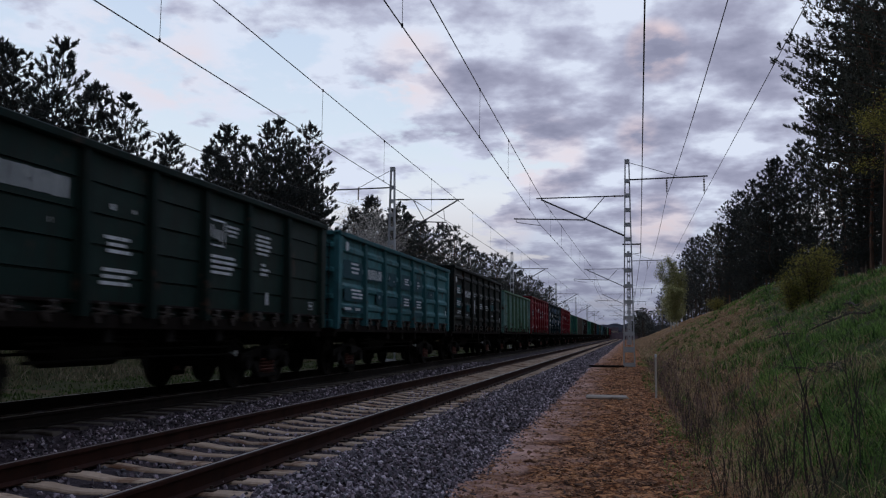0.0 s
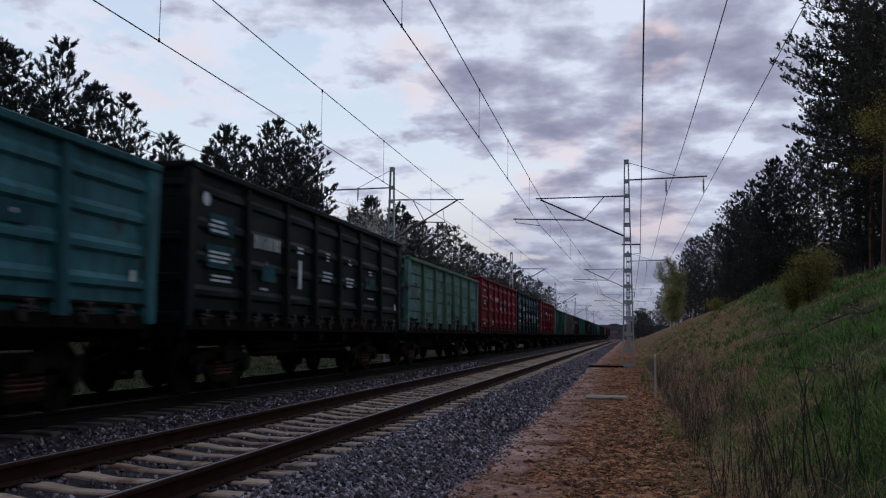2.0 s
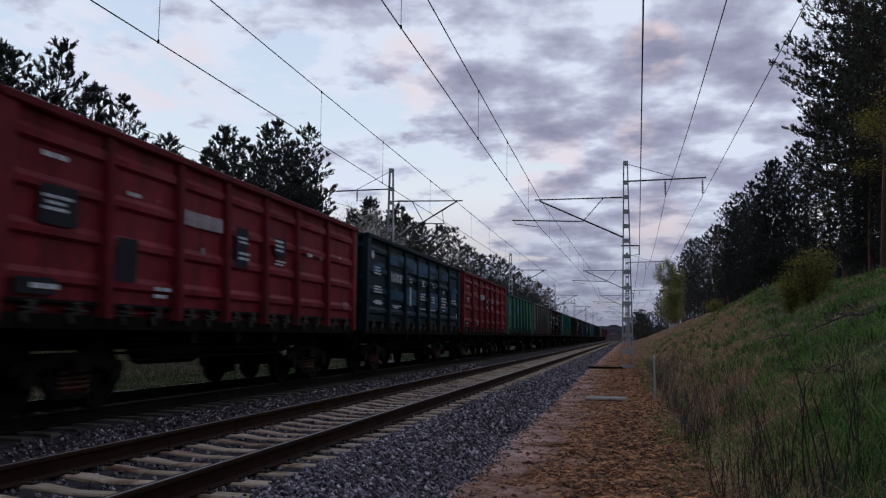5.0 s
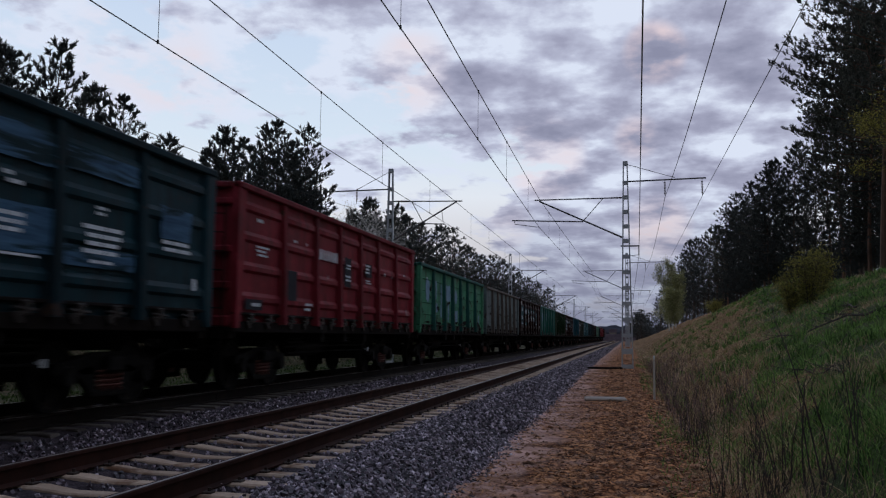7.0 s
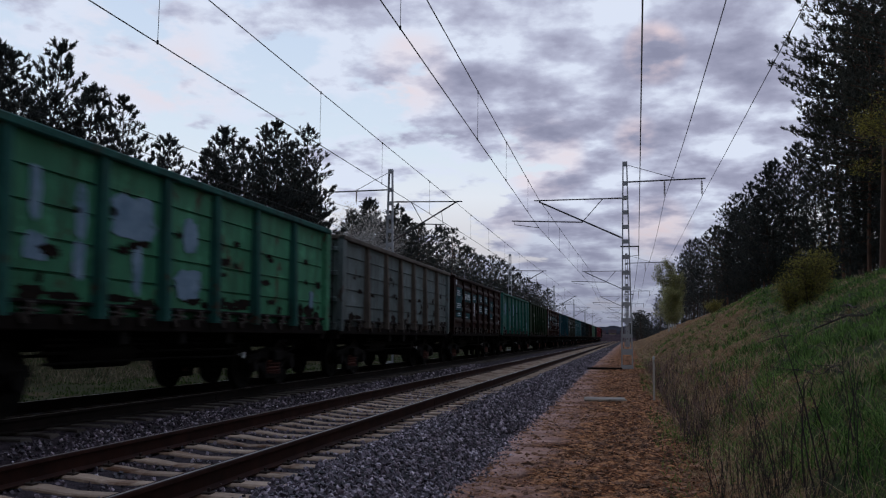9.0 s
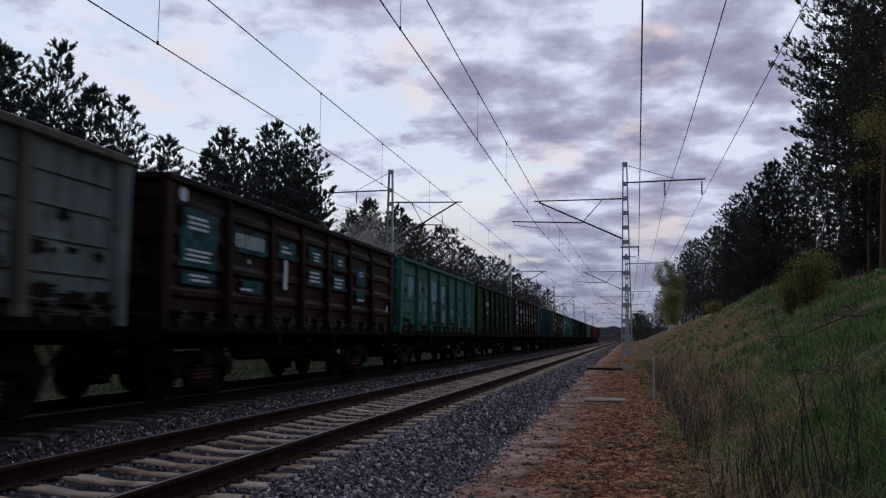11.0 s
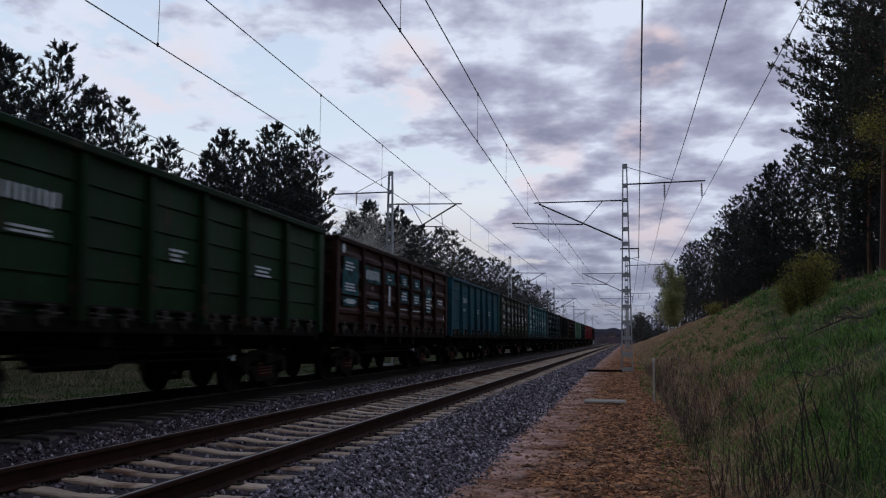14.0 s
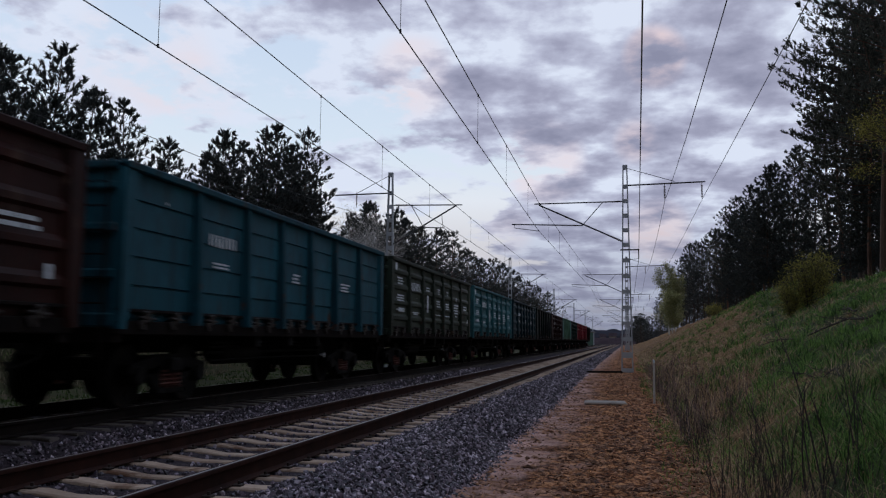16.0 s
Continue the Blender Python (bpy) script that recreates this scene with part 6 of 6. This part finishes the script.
def tussocks(name, label, count, per, area, height, mat, seed, radius=0.07, lean=0.8, width=0.005, keep=None):
    """Tufts of long blades that arch outwards from common roots, over an area (x0, x1, y0, y1)."""
    rng = np.random.default_rng(seed)
    x0, x1, y0, y1 = area
    cy = y0 * (y1 / y0) ** rng.random(count)
    cx = rng.uniform(x0, x1, count)
    if keep is not None:
        k = rng.random(count) < keep(cx, cy)
        cx, cy = cx[k], cy[k]
    big = np.repeat(rng.uniform(0.55, 1.35, len(cx)), per)
    cx, cy = np.repeat(cx, per), np.repeat(cy, per)
    n = len(cx)
    a, r = rng.uniform(0, 6.28, n), radius * rng.random(n) ** 0.5 * big
    x, y = cx + np.cos(a) * r, cy + np.sin(a) * r
    z = ground_level(x, y) - 0.015
    a = a + rng.normal(size=n) * 0.5
    h = height * big * rng.uniform(0.45, 1.1, n)
    l = h * lean * rng.uniform(0.2, 1.2, n)
    w = width * np.maximum(1, y / 10.0) ** 0.6
    b = a + 1.57 + rng.normal(size=n) * 0.6
    sx, sy, dx, dy = np.cos(b) * w, np.sin(b) * w, np.cos(a) * l, np.sin(a) * l
    rows = [(0.0, 0.0, 1.0), (0.30, 0.62, 0.85), (1.0, 0.95, 0.0)]
    pts = []
    for q, up, wide in rows[:2]:
        pts += [np.stack([x + dx * q - sx * wide, y + dy * q - sy * wide, z + h * up], -1), np.stack([x + dx * q + sx * wide, y + dy * q + sy * wide, z + h * up], -1)]
    pts.append(np.stack([x + dx, y + dy, z + h * 0.95], -1))
    V = np.stack(pts, 1).reshape(-1, 3)
    k = np.arange(n) * 5
    F = np.stack([k, k + 1, k + 3, k + 2], -1).tolist() + np.stack([k + 2, k + 3, k + 4], -1).tolist()
    tagged(new(name, raw(name, V.tolist(), F, M[mat])), label, "grass", kind="stuff")


def green_ground(x, y):
    """Where the bank is in fresh grass: least along its foot and towards its far end."""
    n = 0.5 + 0.28 * np.sin(x * 1.15 + y * 0.42 + 0.6) + 0.26 * np.sin(x * 0.55 - y * 0.83 + 1.9) + 0.20 * np.sin(x * 2.6 + y * 1.9)
    return np.clip((n - 0.12) * 1.7, 0, 1) * (0.12 + 0.88 * smoothstep(1.5, 2.9, x)) * (0.30 + 0.70 * (1 - smoothstep(20, 38, y) * (1 - smoothstep(5.5, 8.5, x))))


def clumpy(fx, fy, ph, cut):
    return lambda x, y: np.clip(0.5 + cut + 0.5 * np.sin(x * fx + ph) * np.sin(y * fy + ph * 2) + 0.3 * np.sin(x * fx * 2.3 + y * fy * 1.7), 0, 1)


def build_growth():
    blades("grass", "fresh green spring grass on the bank", 80000, (1.0, 13, 4.5, 90), 0.13, "blade", 31, 1.1, 0.0055, keep=lambda x, y: 0.12 + 0.88 * green_ground(x, y))
    tussocks("grass_tussocks", "lush green grass tussocks on the bank", 5200, 16, (1.3, 12, 5.0, 70), 0.27, "lush", 43, 0.09, 0.9, 0.0052, keep=green_ground)
    tussocks("dry_tussocks", "matted pale dead grass tussocks on the bank", 3000, 12, (0.9, 12, 5.0, 60), 0.24, "straw", 44, 0.10, 1.7, 0.0038, keep=lambda x, y: 0.60 * (1 - green_ground(x, y)) ** 2)
    blades("dry_grass", "bleached dry grass on the bank", 60000, (0.7, 13, 4.5, 110), 0.16, "straw", 32, 1.6, 0.0045, keep=lambda x, y: (1 - 0.75 * green_ground(x, y)) * (clumpy(0.8, 0.45, 2.4, 0.05)(x, y) * np.clip(1.15 - (x - 0.8) / 2.8, 0.25, 1) + 0.45 * smoothstep(16, 34, y)))
    blades("grass", "short grass along the path", 12000, (0.4, 1.4, 4.5, 60), 0.12, "blade", 33, 0.7, 0.005, keep=clumpy(2.0, 0.4, 1.0, -0.1))
    blades("dead_stems", "grey-brown dead stems at the foot of the bank", 2000, (0.8, 2.4, 14.0, 48), 0.50, "deadstem", 36, 0.35, 0.0034, keep=lambda x, y: np.clip(1.1 - (x - 0.8) / 1.9, 0.05, 1) * np.clip((y - 7) / 9, 0.10, 1))
    blades("grass", "green meadow grass beyond the far track", 26000, (-23, -11.5, 12, 90), 0.10, "meadow", 34, width=0.011, keep=clumpy(0.5, 0.3, 0.0, 0.5))
    blades("dry_grass", "dry grass on the bank below the pines", 30000, (-29, -17.5, 14, 110), 0.34, "oldstraw", 35, 0.9, keep=clumpy(0.5, 0.3, 1.0, 0.25))
    blades("grass", "thick fresh grass at the foot of the bank", 34000, (1.35, 3.8, 4.6, 17), 0.11, "blade", 38, 1.2, 0.0045, keep=clumpy(2.3, 1.4, 0.7, -0.02))
    blades("dry_stalks", "pale broken stalks among the grass", 4200, (0.8, 3.6, 5.0, 40), 0.38, "straw", 39, 1.5, 0.0028, keep=clumpy(1.5, 0.8, 0.2, 0.1))
    # dead leaves, stalks and clods on the path
    blades("leaf_litter", "brown dead leaves and stalks trodden into the path", 30000, (-1.7, 1.1, 4.0, 60), 0.020, "litter", 37, 5.0, 0.012, keep=lambda x, y: np.clip(0.25 + 0.5 * smoothstep(-1.2, 0.2, x) + 0.35 * np.sin(x * 3 + y * 0.8) * np.sin(y * 1.7), 0.05, 1), on=lambda x, y: path_level(y) + 0.042)
    rng = np.random.default_rng(41)
    count = 12000
    y = 4.0 * (40 / 4.0) ** rng.random(count)
    x = rng.uniform(-1.65, 1.0, count)
    k = rng.random(count) < 0.35 + 0.5 * smoothstep(-1.2, 0.3, x)
    x, y = x[k], y[k]
    n = len(x)
    base = np.array([(1, 0, 0), (-1, 0, 0), (0, 1, 0), (0, -1, 0), (0, 0, 1), (0.1, 0.1, -1)], float)
    V = base[None] * (0.6 + 0.7 * rng.random((n, 6, 1))) * ((0.011 + 0.040 * rng.random((n, 1, 1)) ** 2.5) * np.array([1.5, 1.0, 0.5]))
    a = rng.uniform(0, 6.28, (n, 1))
    X, Y = V[..., 0] * np.cos(a) - V[..., 1] * np.sin(a), V[..., 0] * np.sin(a) + V[..., 1] * np.cos(a)
    V = np.stack([X + x[:, None], Y + y[:, None], V[..., 2] + (path_level(y) + 0.034)[:, None]], -1).reshape(-1, 3)
    f = np.array([(0, 2, 4), (2, 1, 4), (1, 3, 4), (3, 0, 4), (2, 0, 5), (1, 2, 5), (3, 1, 5), (0, 3, 5)])
    F = (f[None] + (np.arange(n) * 6)[:, None, None]).reshape(-1, 3)
    tagged(new("earth_clods", raw("earth_clods", V.tolist(), F.tolist(), M["clod"])), "dry brown earth clods on the trodden path", "earth", kind="stuff")


def build_weeds():
    """Tall dead stems along the foot of the bank."""
    rng = random.Random(17)
    kinds = []
    for k in range(6):
        g = Geo()
        w = thing("dead_weed", "tall dead dark weed stem with thin side twigs", "weed", "dead weeds along the bank")
        for j in range(rng.randint(2, 4)):
            a, l = rng.uniform(0, 6.28), rng.uniform(0.05, 0.22)
            h = rng.uniform(0.35, 1.0)
            p = Vector((rng.uniform(-0.1, 0.1), rng.uniform(-0.1, 0.1), -0.05))
            d = Vector((math.cos(a) * l, math.sin(a) * l, 1)).normalized()
            r, pts = 0.0056, [p]
            for i in range(6):
                d = (d + Vector((rng.uniform(-1, 1), rng.uniform(-1, 1), 0)) * 0.09).normalized()
                p = p + d * h / 6
                pts.append(p)
                if i >= 2:
                    for s in range(rng.randint(1, 2)):
                        e = (d + Vector((rng.uniform(-1, 1), rng.uniform(-1, 1), rng.uniform(0, 0.6))) * 0.8).normalized()
                        L = rng.uniform(0.08, 0.28) * (1 - i / 9)
                        g.line([p, p + e * L * 0.6, p + e * L * 0.6 + (e + Vector((0, 0, 0.5))).normalized() * L * 0.5], r * 0.42, 4, 0.5)
            part("stem", Geo().line(pts, r, 5, 0.4), M["twig"], w)
        twigs = part("brushwood", g, M["twig"], w)
        twigs["kind"] = "stuff"
        kinds.append(w)
    used = set()
    for i in range(120):
        k = rng.randrange(6)
        y = 6.4 * (34 / 6.4) ** rng.random()
        x = 0.85 + rng.random() ** 1.8 * (0.95 if y < 14 else 1.5)
        s = rng.uniform(0.40, 0.95)
        m = pose(x, y, level(x, y), rng.uniform(-9, 9), rng.uniform(-9, 9), rng.uniform(0, 360)) @ Matrix.Diagonal((s, s, s, 1))
        ob = kinds[k] if k not in used else copy_thing(kinds[k], m)
        used.add(k)
        ob.matrix_basis = m
    for i, (x, y, s) in enumerate(((1.72, 8.6, 1.75), (1.45, 9.2, 1.30), (1.95, 8.2, 1.1), (1.18, 8.0, 0.9), (2.3, 9.5, 1.2), (1.5, 9.8, 1.2))):
        copy_thing(kinds[i], pose(x, y, level(x, y), 3 * (-1) ** i, 4, 70 * i)).matrix_basis = pose(x, y, level(x, y), 3 * (-1) ** i, -4, 70 * i) @ Matrix.Diagonal((s, s, s, 1))


# ================= small things on the path =================
def build_path_things():
    z = float(path_level(22.0))
    slab = thing("concrete_slab", "weathered grey concrete cover slab lying on the path", "slab", at=pose(-0.57, 22.1, z + 0.025, 0, 0, 4))
    part("slab_body", Geo().box(-0.52, 0.52, -0.36, 0.36, 0, 0.075, 0.03), M["concrete"], slab)
    post = thing("marker_post", "slim pale concrete marker post beside the path", "post", at=pose(0.64, 22.6, z - 0.05))
    part("shaft", Geo().box(-0.026, 0.026, -0.026, 0.026, -0.2, 1.10, 0.008), M["limewash"], post)
    part("cap", Geo().box(-0.025, 0.025, -0.025, 0.025, 1.10, 1.19, 0.010), M["stencil"], post)
    beam = thing("timber_beam", "dark rusty beam lying across the path beside the mast", "beam", at=pose(-1.0, 40.6, float(path_level(40.6)) + 0.03, 0, 0, 2))
    part("beam_body", Geo().box(-0.85, 0.75, -0.09, 0.09, 0, 0.10, 0.015), M["rustred"], beam)


# ================= distance =================
def build_distance():
    for name, y, x0, x1, h0, h1, seed, mat in (("thicket", 330, -60, 14, 1.6, 2.8, 3, "thicket"), ("wooded_hill", 640, -700, 900, 6.0, 8.5, 1, "hill"), ("wooded_hill", 900, -900, 1100, 9, 13, 2, "hill")):
        r = np.random.default_rng(seed)
        xs = np.linspace(x0, x1, 420 if x1 > 100 else 90)
        top = h0 + (h1 - h0) * (0.5 + 0.5 * np.sin(xs * 0.011 + seed)) + r.uniform(-0.10, 0.10, len(xs)) * h0
        V, F = [], []
        for i, (x, t) in enumerate(zip(xs, top)):
            V += [(x, y - 14, -2.0), (x, y, t * 0.8), (x, y + 10, t), (x, y + 90, -2.0)]
        for i in range(len(xs) - 1):
            for k in range(3):
                F.append((4 * i + k, 4 * i + 4 + k, 4 * i + 5 + k, 4 * i + 1 + k))
        tagged(new(name, raw(name, V, F, M[mat])), "hazy distant wooded rise" if mat == "hill" else "bare purple-brown thicket at the end of the straight", "woodland", kind="structure")


def build_far_buildings():
    for x, w, tall in ((-29, 5, 2.2), (-17.5, 4, 1.8), (-10.5, 5, 2.4), (-3, 4, 1.9)):
        house = thing("house", "small distant house with a dark roof", "house", "distant houses", at=pose(x, 634, 2.2))
        part("wall", Geo().box(-w / 2, w / 2, -4, 4, -1.5, tall), M["concrete"], house)
        part("roof", Geo().add([(-w / 2 - 0.4, -4.5, tall - 0.1), (w / 2 + 0.4, -4.5, tall - 0.1), (w / 2 + 0.4, 0, tall + 2.4), (-w / 2 - 0.4, 0, tall + 2.4), (w / 2 + 0.4, 4.5, tall - 0.1), (-w / 2 - 0.4, 4.5, tall - 0.1)], [(0, 1, 2, 3), (3, 2, 4, 5), (0, 3, 5), (1, 4, 2), (0, 5, 4, 1)]), M["thicket"], house)
    hut = thing("trackside_building", "tall narrow grey-green trackside building with pale corner posts", "building", at=pose(-12.0, 286, level(-12.0, 286)))
    part("wall", Geo().box(-1.2, 1.2, -1.5, 1.5, -0.3, 4.4, 0.05), M["olivewash"], hut)
    for sx in (-1, 1):
        part("corner_post", Geo().box(sx * 1.2 - 0.18, sx * 1.2 + 0.18, -1.75, -1.35, -0.3, 4.4, 0.03), M["galv"], hut, "pale zinc corner post")
    part("roof", Geo().box(-1.5, 1.5, -1.8, 1.8, 4.4, 4.65, 0.05), M["concrete"], hut)


def build_branches():
    """Dead branches lying on the slope."""
    rng = np.random.default_rng(63)
    for x, y, turn, L in ((5.6, 20.6, 95, 6.5), (5.8, 24.0, 80, 4.0), (3.3, 14.4, 110, 1.8)):
        br = thing("fallen_branch", "bare dry fallen branch lying on the grassy bank", "branch", "fallen branches", at=pose(x, y, level(x, y), 0, 0, turn))
        p, d = np.array([0.0, 0.0, 0.10]), np.array([1.0, 0.0, 0.0])
        a, thick = math.radians(turn), 0.030 * (L / 6) ** 0.5
        pts = [p]
        for k in range(9):
            d = d + rng.normal(size=3) * [0.05, 0.14, 0.0]
            d /= np.linalg.norm(d)
            q = p + d * L / 9
            wx, wy = x + q[0] * math.cos(a) - q[1] * math.sin(a), y + q[0] * math.sin(a) + q[1] * math.cos(a)
            q[2] = level(wx, wy) - level(x, y) + 0.12 + 0.10 * math.sin(k * 1.3)
            for j in range(2):
                e = d + rng.normal(size=3) * [0.3, 0.8, 0.25]
                e[2] = abs(e[2])
                e *= rng.uniform(0.3, 0.9) / np.linalg.norm(e)
                part("twig", Geo().line([q, q + e * 0.5 + rng.normal(size=3) * 0.04, q + e], thick * (1 - k / 11) * 0.5, 4, 0.3), M["twig"], br)
            pts.append(q)
            p = q
        part("bough", Geo().line(pts, thick, 6, 0.25), M["twig"], br)


build_trees()
build_growth()
build_branches()
build_far_buildings()
build_weeds()
build_path_things()
build_distance()


# ================= what moves =================
def gone(t):
    """How far the train has come, in metres."""
    return 10.4927 * t + 0.0635 * t * t / 2


def motions():
    times = [i * 0.5 for i in range(33)]
    for i, car in enumerate(TRAIN):
        y = 19.153 + PITCH * (i - 1) + PITCH / 2
        walk(car, [(t, pose(FAR_X, y - gone(t), 0)) for t in times])
    ticks = [i / 15 for i in range(241)]
    for w in WHEELS:
        at = w.matrix_basis.translation.copy()
        walk(w, [(t, Matrix.Translation(at) @ pose(0, 0, 0, math.degrees(gone(t) / 0.4785))) for t in ticks])


motions()
